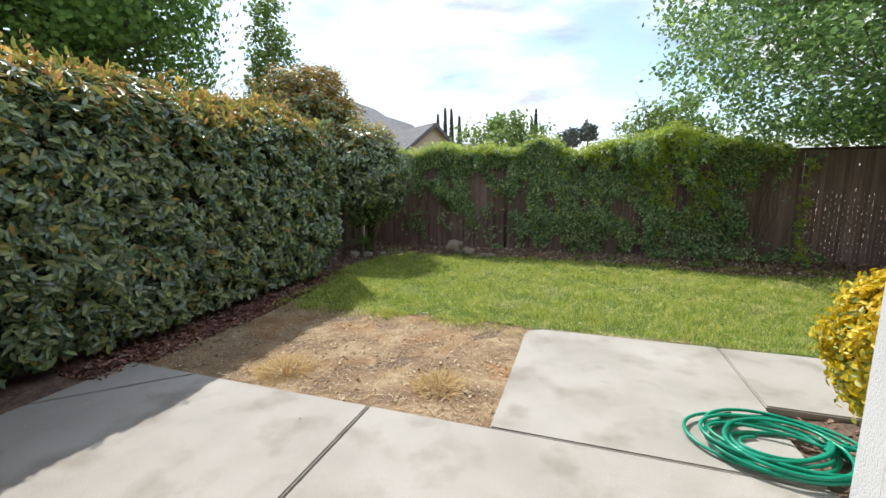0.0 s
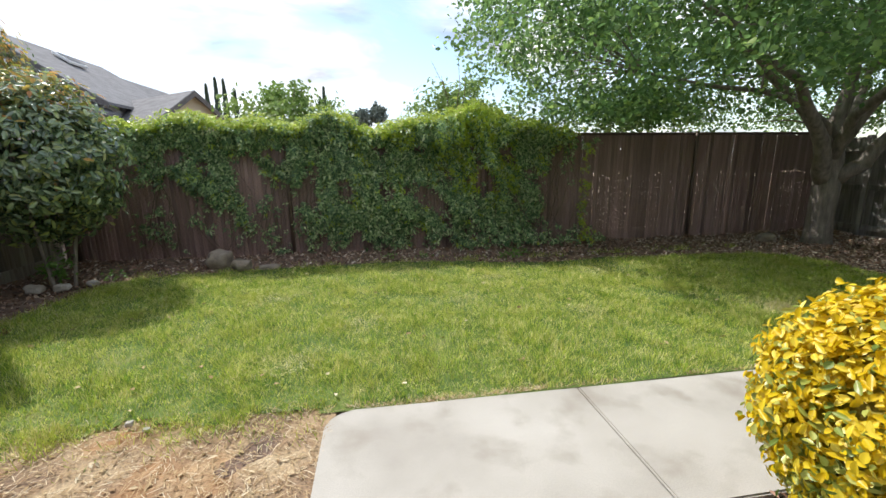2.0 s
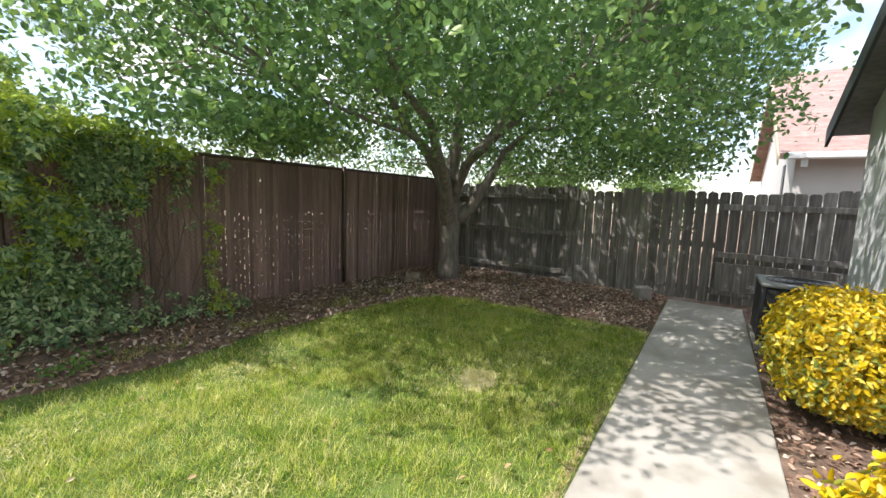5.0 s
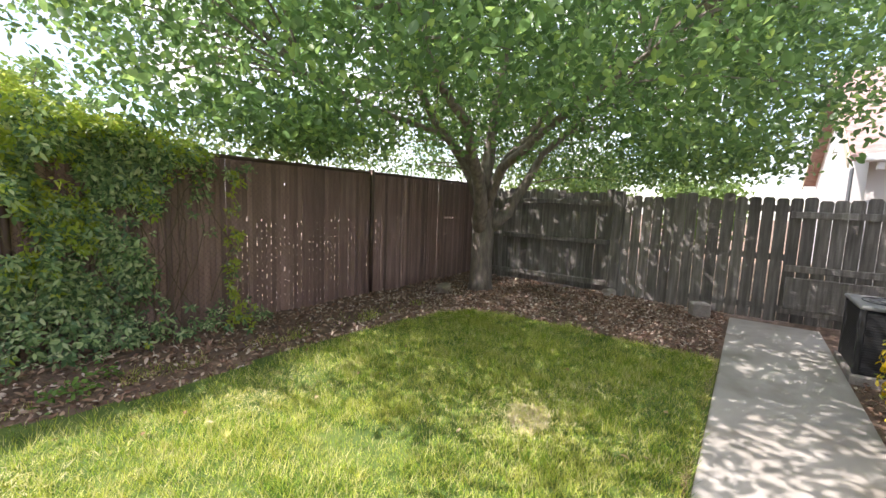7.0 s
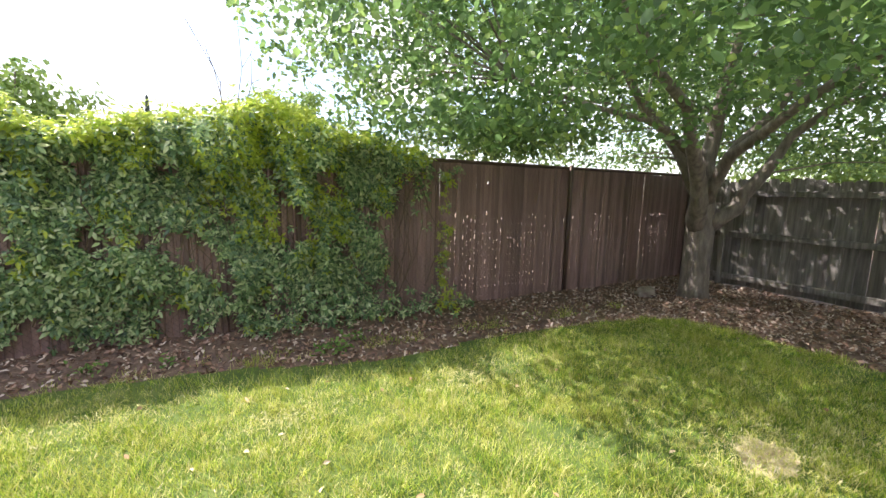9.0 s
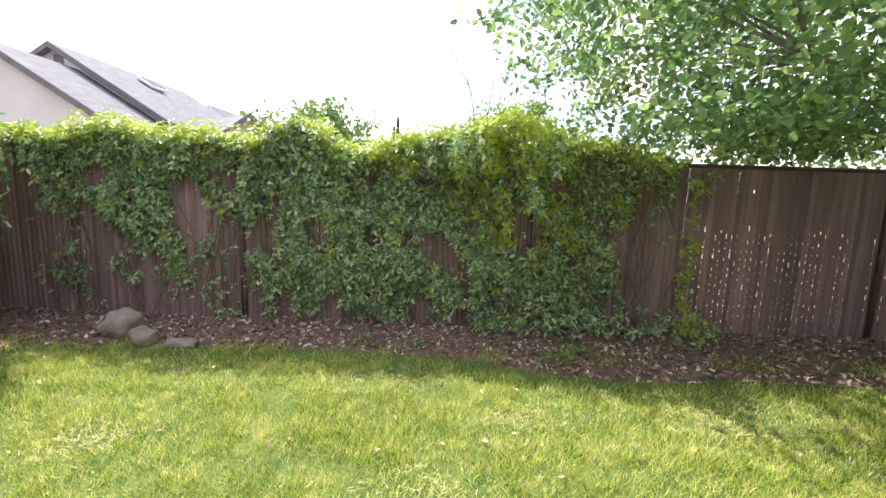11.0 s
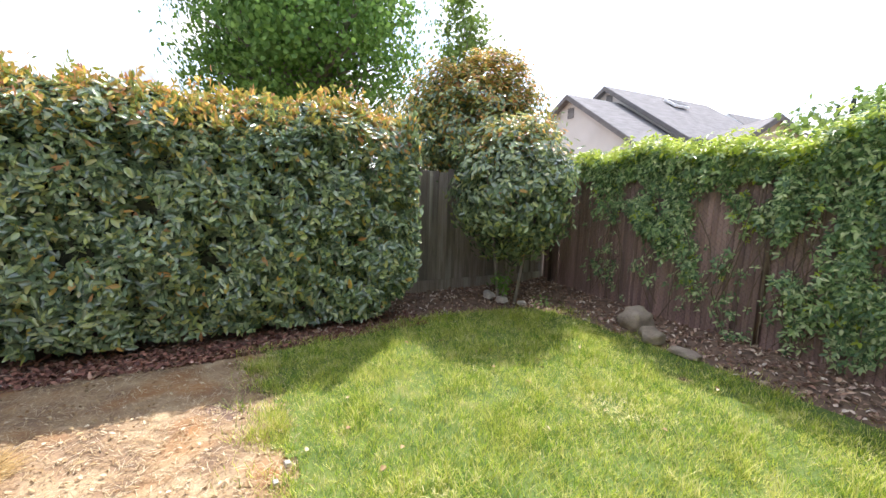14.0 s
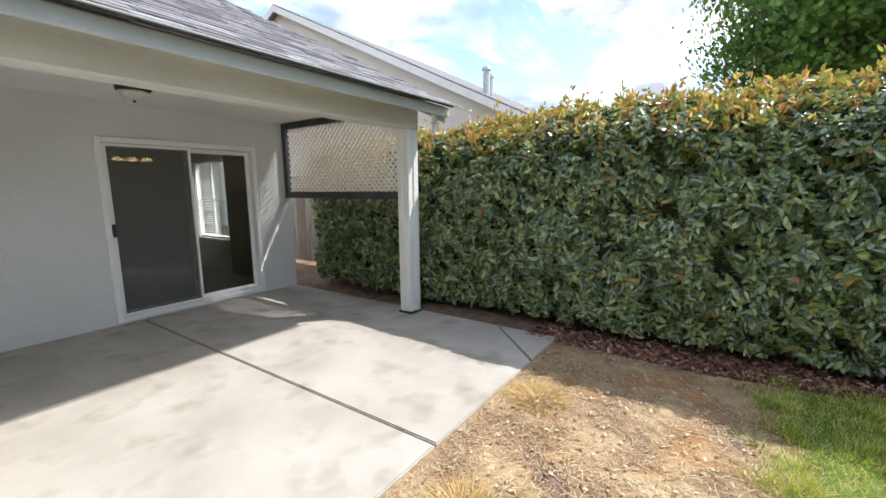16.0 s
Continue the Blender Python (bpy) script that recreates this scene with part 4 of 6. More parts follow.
# corner photinia on thin stems
sa = thing("photinia_shrub", "rounded photinia shrub on bare stems by the fence corner", "shrub", (-3.96, 6.96, 0))
for dx, dy in ((0, 0), (0.1, 0.08), (-0.12, 0.05), (0.03, -0.12)):
    bm = tube([(-3.98 + dx, 6.98 + dy, -0.05), (-3.98 + dx * 1.5, 6.98 + dy * 1.8, 0.5), (-3.98 + dx * 2.5, 7.0 + dy * 3, 1.2), (-4.0 + dx * 3, 7.0 + dy * 4, 1.9)], [0.022, 0.02, 0.016, 0.008], 7)
    part("stem", bm, M["bark"], sa)
C, P = clump_points((-3.98, 7.02, 1.50), (0.80, 0.78, 0.95), 540, 22, 0.07, inner=0.55, power=2.0)
N = P - np.array([-4.02, 7.02, 1.3]) + rng.normal(0, 0.35, P.shape)
young = (rng.random(len(P)) < np.clip((P[:, 2] - 1.8) * 0.9, 0.01, 0.5)).astype(int)
young = np.where((young == 1) & (rng.random(len(P)) < 0.4), 2, young)
adopt(new("crown", leaf_mesh("crown", P, N, rng.uniform(0.07, 0.11, len(P)), rng.uniform(0.03, 0.046, len(P)), [M["hedge_leaf"], M["hedge_young"], M["bronze_leaf"]], young)), sa)
C, P = clump_points((-3.93, 6.9, 0.28), (0.16, 0.14, 0.22), 10, 9, 0.05, inner=0.2)
tagged(adopt(new("sucker_growth", leaf_mesh("sucker_growth", P, rng.normal(0, 1, P.shape) + [0, 0, 1], 0.08, 0.032, [M["maple_leaf"]])), sa), "fresh green leaves at the stem foot", kind="stuff")

sb = thing("tall_photinia", "tall photinia with orange-bronze new growth behind the fence", "shrub", (-5.4, 7.25, 0))
bm = bmesh.new()
tube([(-5.4, 7.25, -0.06), (-5.38, 7.3, 1.0), (-5.3, 7.3, 2.2)], [0.06, 0.05, 0.03], 8, bm)
limbs(bm, (-5.38, 7.3, 1.2), [(-5.0, 6.8, 2.6), (-5.2, 7.7, 3.0), (-5.7, 7.0, 2.8), (-5.1, 7.3, 3.3)], 0.03, 0.008)
part("trunk", bm, M["bark"], sb)
lobes = [clump_points(c, r, k, 28, 0.08, inner=0.35, power=2.1)[1] for c, r, k in
         (((-5.35, 7.2, 2.35), (0.9, 0.95, 0.95), 480), ((-5.25, 7.45, 3.0), (0.62, 0.66, 0.66), 230), ((-5.5, 6.75, 2.85), (0.6, 0.6, 0.6), 190), ((-5.1, 7.9, 2.5), (0.55, 0.5, 0.6), 140), ((-5.45, 6.35, 2.15), (0.62, 0.75, 0.8), 220))]
P = np.concatenate(lobes)
N = P - np.array([-5.35, 7.25, 2.0]) + rng.normal(0, 0.4, P.shape)
young = (rng.random(len(P)) < np.clip(0.30 + (P[:, 2] - 2.4) * 0.5, 0.12, 0.8)).astype(int)
young = np.where((young == 1) & (rng.random(len(P)) < 0.5), 2, young)
adopt(new("crown", leaf_mesh("crown", P, N, rng.uniform(0.06, 0.10, len(P)), rng.uniform(0.026, 0.042, len(P)), [M["hedge_leaf"], M["hedge_young"], M["bronze_leaf"]], young, near=False)), sb)

# pear tree in the corner
TX, TY = 6.95, 7.32
pear = thing("pear_tree", "spreading ornamental pear tree with grey trunk and low boughs", "tree", (TX, TY, 0))
bm = bmesh.new()
tube([(TX, TY, -0.1), (TX, TY, 0.1), (TX - 0.01, TY, 0.5), (TX - 0.01, TY - 0.01, 0.95), (TX, TY, 1.3), (TX + 0.02, TY + 0.02, 1.7)], [0.23, 0.195, 0.178, 0.185, 0.165, 0.13], 14, bm)
part("trunk", bm, M["bark"], pear, smooth=True)
C, P = clump_points((6.75, 6.9, 3.35), (5.75, 4.25, 1.45), 2000, 48, 0.15, inner=0.2, power=3.0)
up = rng.random(len(C)) < 0.5
C2 = C.copy()
C2[:, 2] = np.where(up, 3.35 + np.abs(C[:, 2] - 3.35) * 1.9, C[:, 2])
P = P + np.repeat(C2 - C, 48, 0)
C = C2
# hanging outer sprays
nd = 330
a = rng.uniform(0, 2 * math.pi, nd)
f = rng.uniform(0.55, 0.97, nd)
toward = np.abs(np.mod(a - radians(212) + math.pi, 2 * math.pi) - math.pi) < radians(20)
Cd = np.stack([6.75 + 5.2 * f * np.cos(a), 6.9 + 4.0 * f * np.sin(a), 1.98 + 0.35 * rng.random(nd) + 0.35 * toward], 1)
Pd = np.repeat(Cd, 34, 0) + rng.normal(0, 1, (nd * 34, 3)) * [0.17, 0.17, 0.13]
P = np.concatenate([P, Pd])
Cx = np.stack([rng.uniform(5.6, 9.4, 230), rng.uniform(3.2, 9.6, 230), rng.uniform(2.7, 4.6, 230)], 1)
P = np.concatenate([P, np.repeat(Cx, 44, 0) + rng.normal(0, 0.17, (230 * 44, 3))])
# boughs drooping over the two fences
Cy = np.concatenate([np.stack([rng.uniform(2.9, 6.3, 95), rng.uniform(7.6, 9.0, 95), rng.uniform(1.98, 2.5, 95)], 1),
                     np.stack([rng.uniform(7.7, 9.3, 80), rng.uniform(3.6, 8.2, 80), rng.uniform(1.95, 2.6, 80)], 1),
                     np.stack([rng.uniform(6.2, 8.6, 75), rng.uniform(2.6, 4.3, 75), rng.uniform(2.35, 4.3, 75)], 1)])
Cw = np.stack([rng.uniform(1.9, 5.6, 230), rng.uniform(5.6, 10.2, 230), rng.uniform(2.9, 5.0, 230)], 1)
P = np.concatenate([P, np.repeat(Cw, 40, 0) + rng.normal(0, 0.16, (230 * 40, 3))])
P = np.concatenate([P, np.repeat(Cy, 36, 0) + rng.normal(0, 1, (250 * 36, 3)) * [0.17, 0.17, 0.12]])
P = P[(P[:, 2] > 1.84)]
cam_clear = (P[:, 0] < 1.9) & (P[:, 1] < 5.4)
P = P[~cam_clear]
away = np.hypot(P[:, 0] - TX, P[:, 1] - TY)
bare = (away < 2.5) & (P[:, 2] < 2.95 - 0.36 * away + 0.3 * mottle(P[:, 0], P[:, 1], 0.6)) & (rng.random(len(P)) < 0.93)
P = P[~bare]
N = rng.normal(0, 0.8, P.shape) + [0, 0, 0.7]
lowest = P[:, 2] < 2.35
for q, close in ((lowest, True), (~lowest, False)):
    k = int(q.sum())
    crown = leaf_mesh("crown", P[q], N[q], rng.uniform(0.052, 0.092, k) * (1.0 if close else 1.04), rng.uniform(0.038, 0.058, k) * (1.0 if close else 1.04), [M["pear_leaf"]], fold=0.12, down=0.9, near=close)
    tagged(adopt(new("crown", crown), pear), "dense green heart-shaped foliage")
boughs = [((TX - 0.02, TY, 0.95), (TX - 0.5, TY - 0.2, 1.6), (TX - 1.5, TY - 0.6, 2.4), (TX - 3.6, TY - 1.1, 3.2), 0.095),
          ((TX + 0.03, TY - 0.02, 0.98), (TX + 0.30, TY - 0.42, 1.5), (TX + 0.5, TY - 0.75, 2.3), (TX + 0.9, TY - 1.8, 3.3), 0.085),
          ((TX, TY, 1.4), (TX - 0.35, TY + 0.2, 2.1), (TX - 1.2, TY + 0.5, 3.0), (TX - 2.2, TY + 0.6, 4.4), 0.075),
          ((TX, TY, 1.55), (TX + 0.05, TY + 0.0, 2.4), (TX - 0.1, TY - 0.3, 3.4), (TX - 0.2, TY - 0.4, 5.2), 0.085),
          ((TX + 0.02, TY, 1.5), (TX + 0.3, TY - 0.25, 2.2), (TX + 0.7, TY - 0.8, 3.1), (TX + 1.0, TY - 1.2, 4.6), 0.07),
          ((TX + 0.02, TY, 1.35), (TX + 0.5, TY + 0.25, 2.0), (TX + 1.3, TY + 0.6, 2.8), (TX + 2.4, TY + 0.9, 3.8), 0.065),
          ((TX, TY, 1.3), (TX - 0.25, TY - 0.45, 1.95), (TX - 0.9, TY - 1.7, 2.6), (TX - 1.7, TY - 3.1, 3.1), 0.065),
          ((TX, TY, 1.5), (TX - 0.5, TY - 0.1, 2.0), (TX - 1.6, TY - 0.2, 2.35), (TX - 3.4, TY + 0.0, 2.6), 0.055)]
node_pts = []
for a, b, c, d, r in boughs:
    pts = [Vector(a)]
    ctrl = [Vector(v) for v in (a, b, c, d)]
    for i in range(3):
        for u in (0.33, 0.66, 1.0):
            pts.append(ctrl[i].lerp(ctrl[i + 1], u) + Vector((rs.uniform(-1, 1), rs.uniform(-1, 1), rs.uniform(-1, 1))) * 0.04)
    rad = [1.4 * r * (1 - 0.9 * i / 9) + 0.008 for i in range(10)]
    bm = tube(pts, rad, 9)
    part("bough", bm, M["bark"], pear, smooth=True)
    node_pts += pts[3:]
bm = bmesh.new()
for c in C[::9]:
    q = min(node_pts, key=lambda p: (p - Vector(c)).length + (0.6 if p.z > c[2] else 0))
    limbs(bm, q, [c], 0.017, 0.004, 0.06, 4)
part("twig_growth", bm, M["bark"], pear, "fine twigs among the foliage", kind="stuff")


def far_tree(name, label, x, y, z0, r, n, per, sigma, leaf, trunk_r, L, W, power=2.2, inner=0.4):
    t = thing(name, label, "tree", (x, y, 0))
    bm = bmesh.new()
    tube([(x, y, -0.1), (x, y, z0 - r[2] * 0.5), (x + 0.05, y, z0)], [trunk_r, trunk_r * 0.8, trunk_r * 0.4], 8, bm)
    C, P = clump_points((x, y, z0), r, n, per, sigma, inner=inner, power=power, ragged=0.34)
    limbs(bm, (x, y, z0 - r[2] * 0.5), [tuple(c) for c in C[::8]], trunk_r * 0.35, 0.01)
    part("trunk", bm, M["bark"], t)
    N = P - np.array([x, y, z0]) + rng.normal(0, 1.0, P.shape)
    adopt(new("crown", leaf_mesh("crown", P, N, rng.uniform(0.8, 1.2, len(P)) * L, rng.uniform(0.8, 1.2, len(P)) * W, [leaf], down=0.6, near=False)), t)
    return t


far_tree("maple_tree", "tall leafy maple tree behind the hedge", -8.3, 5.1, 4.6, (2.4, 2.45, 2.9), 540, 60, 0.24, M["maple_leaf"], 0.16, 0.095, 0.072, inner=0.3)
far_tree("slender_tree", "slender upright green tree beyond the fence", -6.35, 7.5, 3.55, (0.4, 0.4, 2.0), 110, 30, 0.11, M["lime_leaf"], 0.06, 0.09, 0.06)
far_tree("garden_tree", "bright green rounded tree beyond the back fence", -2.9, 14.6, 2.3, (1.9, 1.3, 1.35), 130, 36, 0.2, M["lime_leaf"], 0.08, 0.14, 0.09)
far_tree("garden_tree", "bright green rounded tree beyond the back fence", 2.5, 15.5, 2.5, (1.6, 1.3, 1.7), 120, 36, 0.2, M["lime_leaf"], 0.08, 0.14, 0.09)
far_tree("garden_tree", "bright green tree beyond the board fence", 13.5, 8.2, 1.9, (1.8, 2.2, 1.2), 120, 32, 0.22, M["lime_leaf"], 0.08, 0.14, 0.09)
far_tree("garden_tree", "bright green tree beyond the board fence", 14.5, 4.9, 1.5, (1.6, 1.2, 1.1), 90, 32, 0.2, M["lime_leaf"], 0.08, 0.14, 0.09)
for dx, dy, h in ((-26.0, 74, 13.6), (-24.6, 74, 14.6), (-23.4, 74, 14.4), (-22.2, 75, 13.2), (-9.2, 76, 12.2), (-8.3, 74, 13.4)):
    t = thing("cypress_tree", "slender dark cypress far beyond the gardens", "tree", (dx, dy, 0), group="far cypresses")
    part("trunk", tube([(dx, dy, -0.1), (dx, dy, 2.0)], [0.15, 0.1], 6), M["bark"], t)
    u = rng.uniform(0.05, 1, 900)
    a = rng.uniform(0, 6.28, 900)
    rr = 0.48 * np.sin(np.clip(u, 0, 1) ** 0.7 * 3.0) ** 0.8 * rng.uniform(0.6, 1.1, 900)
    P = np.stack([dx + rr * np.cos(a), dy + rr * np.sin(a), 0.4 + u * (h - 0.4)], 1)
    adopt(new("crown", leaf_mesh("crown", P, np.stack([np.cos(a), np.sin(a), 0 * a + .3], 1), 0.55, 0.22, [M["cypress"]], down=-1.5, near=False)), t)
for dx, dy, h in ((-2.0, 70, 9.8), (0.2, 70, 10.4), (-3.6, 72, 9.2)):
    far_tree("far_tree", "dark tree on the skyline", dx, dy, h - 1.6, (1.3, 1.3, 1.6), 40, 20, 0.3, M["hazy_leaf"], 0.15, 0.5, 0.3)

# ---------------------------------------------------------------- vine on the back fence
vine = thing("fence_vine", "dense climbing vine hanging over the back fence", "vine", (0.0, 8.1, 0))


def vine_top(x):
    return 1.93 + 0.08 * np.sin(x * 1.7) + 0.15 * np.exp(-((x - 1.35) / 0.7) ** 2) + 0.24 * np.exp(-((x + 0.95) / 0.4) ** 2) + 0.05 * np.sin(x * 6.1) - 0.05 * np.exp(-((x - 0.1) / 0.5) ** 2)


def vine_out(x, z):
    return 0.06 + (0.13 + 0.26 * np.exp(-((x - 1.3) / 1.0) ** 2)) * np.clip(z / 1.6, 0.25, 1) * np.clip(0.65 + 0.9 * mottle(x, z, 1.1) + 0.5 * mottle(x * 1.3, z * 0.5, 2.6), 0.1, 1.8)


def vine_fill(x, z):
    """How thickly the fence is covered: sparse towards the corner, dense in the middle, ragged at the far end."""
    f = np.clip((x + 4.0) / 1.2, 0.15, 1) * np.clip((2.58 + 0.12 * np.sin(z * 5) - x) / 0.3, 0.0, 1)
    f = np.where(x < -1.3, f * np.clip(0.38 + 0.8 * mottle(x + 9, z, 0.8) + 0.9 * np.clip((z - 1.5) / 0.3, 0, 1), 0.05, 1), f)
    f *= np.clip(np.where(x > -1.2, 0.85, 0.7) + 1.1 * mottle(x, z, 1.6), 0.05, 1)
    return np.where(z > 1.66, np.maximum(f, np.clip((2.85 - x) / 0.3, 0, 1)), f)


def runners(count, nodes, step, x0, x1, start, fall, sway):
    """Nodes along hanging or climbing runners, each runner at a depth of its own."""
    x = rng.uniform(x0, x1, count)
    z = start(x)
    dx = rng.normal(0, sway, count)
    reach = rng.uniform(0.1, 1.15, count)
    out = []
    for k in range(nodes):
        out.append(np.stack([x, YB - 0.03 - vine_out(x, np.clip(z, 0, 2)) * reach, z], 1))
        dx = 0.7 * dx + rng.normal(0, sway, count)
        x = x + dx * step
        z = z - fall * step * rng.uniform(0.5, 1.2, count)
    return np.concatenate(out)


nodes = np.concatenate([runners(780, 16, 0.06, -4.1, 3.1, lambda x: vine_top(x) - 0.02, 1.0, 0.5),
                        runners(1000, 14, 0.055, -3.9, 2.9, lambda x: rng.uniform(0.4, 1.0, len(x)) * vine_top(x), 1.0, 0.6),
                        runners(430, 14, 0.06, -3.2, 2.6, lambda x: rng.uniform(0.0, 0.6, len(x)), -0.9, 0.7)])
nodes = nodes[(nodes[:, 2] > 0.02) & (nodes[:, 2] < vine_top(nodes[:, 0]) + 0.05)]
nodes = nodes[rng.random(len(nodes)) < vine_fill(nodes[:, 0], nodes[:, 2])]
n2 = 2600
x = rng.uniform(-4.15, 3.2, n2)
x = x[rng.random(n2) < np.clip((3.15 - x) / 0.5, 0, 1)]
top = np.stack([x, rng.uniform(YB - 0.34, YB + 0.28, len(x)), vine_top(x) + rng.normal(0.0, 0.055, len(x))], 1)
top[:, 1] -= 0.22 * np.exp(-((top[:, 0] - 1.4) / 1.0) ** 2)
sh = 150
sx = rng.uniform(-3.8, 2.9, sh)
P3 = np.repeat(np.stack([sx, rng.uniform(YB - 0.25, YB + 0.2, sh), vine_top(sx)], 1), 4, 0)
P3[:, 2] += np.repeat(rng.gamma(2.0, 0.038, sh), 4) * rng.random(sh * 4)
P3[:, :2] += rng.normal(0, 0.025, (sh * 4, 2))
P4 = []          # thin trailers at the ragged end
for vx, vz0, vz1, k in ((3.22, 0.3, 1.75, 70), (3.0, 1.0, 1.8, 22), (2.85, 1.2, 1.85, 24), (3.4, 1.5, 1.8, 10)):
    for i in range(k):
        P4.append((vx + rs.gauss(0, 0.05), YB - 0.08 - abs(rs.gauss(0, 0.03)), rs.uniform(vz0, vz1)))
P5 = []          # low creeping growth at the foot
for i in range(320):
    px = rs.uniform(1.0, 3.5)
    P5.append((px, 8.15 - abs(rs.gauss(0, 0.16)), 0.06 + abs(rs.gauss(0, 0.14)) * (1 - 0.2 * abs(px - 2.3))))
nodes = np.concatenate([nodes, top, P3, np.array(P4), np.array(P5)])
hang = np.exp(-((nodes[:, 0] - 1.45 - 0.25 * np.sin(nodes[:, 2] * 3)) / 0.45) ** 2) * (nodes[:, 2] > 0.9)
crest = np.clip(1 - (vine_top(nodes[:, 0]) - nodes[:, 2]) / 0.12, 0, 1)
# crest leaves turn mostly lime, their backlit brightness put into the colour
lime = rng.random(len(nodes)) < 0.03 + np.where(nodes[:, 0] < -1.2, 0.9, 0.6) * crest + 0.45 * hang + 0.3 * (mottle(nodes[:, 0] + 5, nodes[:, 2] * 0.6, 1.9) > 0.25) * (nodes[:, 0] > -0.6) * (nodes[:, 2] > 0.7) + 0.5 * (np.abs(nodes[:, 0] - 3.22) < 0.12)
# each node bears a hand of five leaflets round its stalk
k = 5
m = len(nodes)
face = np.stack([rng.normal(0, 0.45, m), -np.ones(m), 0.55 + rng.normal(0, 0.4, m)], 1)
face[:, 2] += 1.2 * crest
face = unit(face)
low = unit(np.stack([rng.normal(0, 0.5, m), rng.normal(0, 0.3, m), -np.ones(m)], 1))
low = unit(low - face * np.sum(low * face, axis=1, keepdims=True))
side = np.cross(face, low)
ang = np.radians(np.array([-118, -58, 0, 58, 118]))[None, :] + rng.normal(0, 0.2, (m, k))
size = (rng.uniform(0.028, 0.078, m) * np.where(crest > 0.3, 1.12, 1.0))[:, None] * np.array([0.75, 0.95, 1.1, 0.95, 0.75])[None, :]
aim = low[:, None, :] * np.cos(ang)[:, :, None] + side[:, None, :] * np.sin(ang)[:, :, None]
P = (nodes[:, None, :] + aim * (size * 0.6)[:, :, None]).reshape(-1, 3)
N = np.repeat(face, k, 0) + rng.normal(0, 0.42, (m * k, 3))
size = size.reshape(-1)
me = leaf_mesh("leaves", P, N, size, size * 0.40, [M["ivy_leaf"], M["ivy_lime"]], np.repeat(lime, k).astype(int), near=False, aim=aim.reshape(-1, 3))
adopt(new("leaves", me), vine)
for i in range(70):
    px = rs.uniform(-3.6, 3.1)
    pts = [(px + rs.uniform(-.1, .1), YB - 0.06 - rs.uniform(0, .06), rs.uniform(-0.05, 0.4))]
    for j in range(4):
        pts.append((pts[-1][0] + rs.uniform(-.18, .18), YB - 0.06 - rs.uniform(0, .08), pts[-1][2] + rs.uniform(.2, .42)))
    part("stem", tube(pts, 0.005, 4), M["twig"], vine)
for px, tx, tz in ((0.95, 0.66, 2.85), (1.0, 1.06, 2.92), (0.9, 0.80, 2.62), (1.05, 1.16, 2.68)):
    bm = tube([(px, 8.12, 2.0), ((px + tx) / 2 + 0.05, 8.1, (2.1 + tz) / 2), (tx, 8.1, tz)], [0.007, 0.005, 0.003], 4)
    tube([((px + tx) / 2 + 0.05, 8.1, (2.1 + tz) / 2), (tx + 0.14, 8.08, tz - 0.2)], [0.004, 0.002], 4, bm)
    part("bare_shoot", bm, M["twig"], vine, "thin bare shoot above the vine")


# ---------------------------------------------------------------- golden bushes
def golden(label, x, y, rx, ry, top, clumps):
    t = thing("golden_bush", label, "bush", (x, y, 0), group="golden bushes by the house")
    zc = top * 0.54
    # solid lumpy core whose dim colour paints the shade behind the leaves
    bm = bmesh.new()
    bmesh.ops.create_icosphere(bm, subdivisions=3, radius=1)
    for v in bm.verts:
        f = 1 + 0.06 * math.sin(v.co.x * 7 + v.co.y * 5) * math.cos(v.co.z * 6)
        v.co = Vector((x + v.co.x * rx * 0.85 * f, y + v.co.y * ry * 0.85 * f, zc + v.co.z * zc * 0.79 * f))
    part("core", bm, M["bush_shade_core"], t, "solid olive core standing in for shade inside the bush")
    v = rng.normal(size=(clumps, 3))
    v = unit(v)
    v = np.sign(v) * np.abs(v) ** 0.82
    C = np.array([x, y, zc]) + v * [rx, ry, zc * 0.86] * (0.93 + 0.05 * waves(v[:, 0] * 3, v[:, 2] * 3 + v[:, 1], 1.2))[:, None]
    C[:, 2] = np.maximum(C[:, 2], 0.07)
    k = 10
    P = np.repeat(C, k, 0) + rng.normal(0, 0.03, (clumps * k, 3))
    N = np.repeat(v * [1, 1, 1], k, 0) + rng.normal(0, 0.6, (clumps * k, 3)) + [0, 0, 0.3]
    hgt = np.clip((P[:, 2] - 0.1) / top, 0, 1)
    green = (rng.random(len(P)) < 0.46 - 0.44 * hgt).astype(int)
    me = leaf_mesh("leaves", P, N, rng.uniform(0.030, 0.052, len(P)), rng.uniform(0.017, 0.027, len(P)), [M["euonymus_yellow"], M["euonymus_green"]], green, fold=0.3, down=-0.5)
    adopt(new("leaves", me), t)
    for i in range(9):
        a = i * 0.7
        part("stem", tube([(x + 0.05 * math.cos(a), y + 0.05 * math.sin(a), -0.06), (x + rx * 0.35 * math.cos(a), y + ry * 0.35 * math.sin(a), zc * 0.6), (x + rx * 0.7 * math.cos(a), y + ry * 0.7 * math.sin(a), zc)], [0.014, 0.01, 0.006], 5), M["bark"], t)
    return t


golden("clipped golden euonymus bush with bright yellow variegated leaves", 1.80, 2.60, 0.68, 0.50, 0.96, 3200)
golden("smaller clipped golden euonymus bush beside the air conditioner", 4.62, 2.52, 0.62, 0.44, 0.86, 1950)


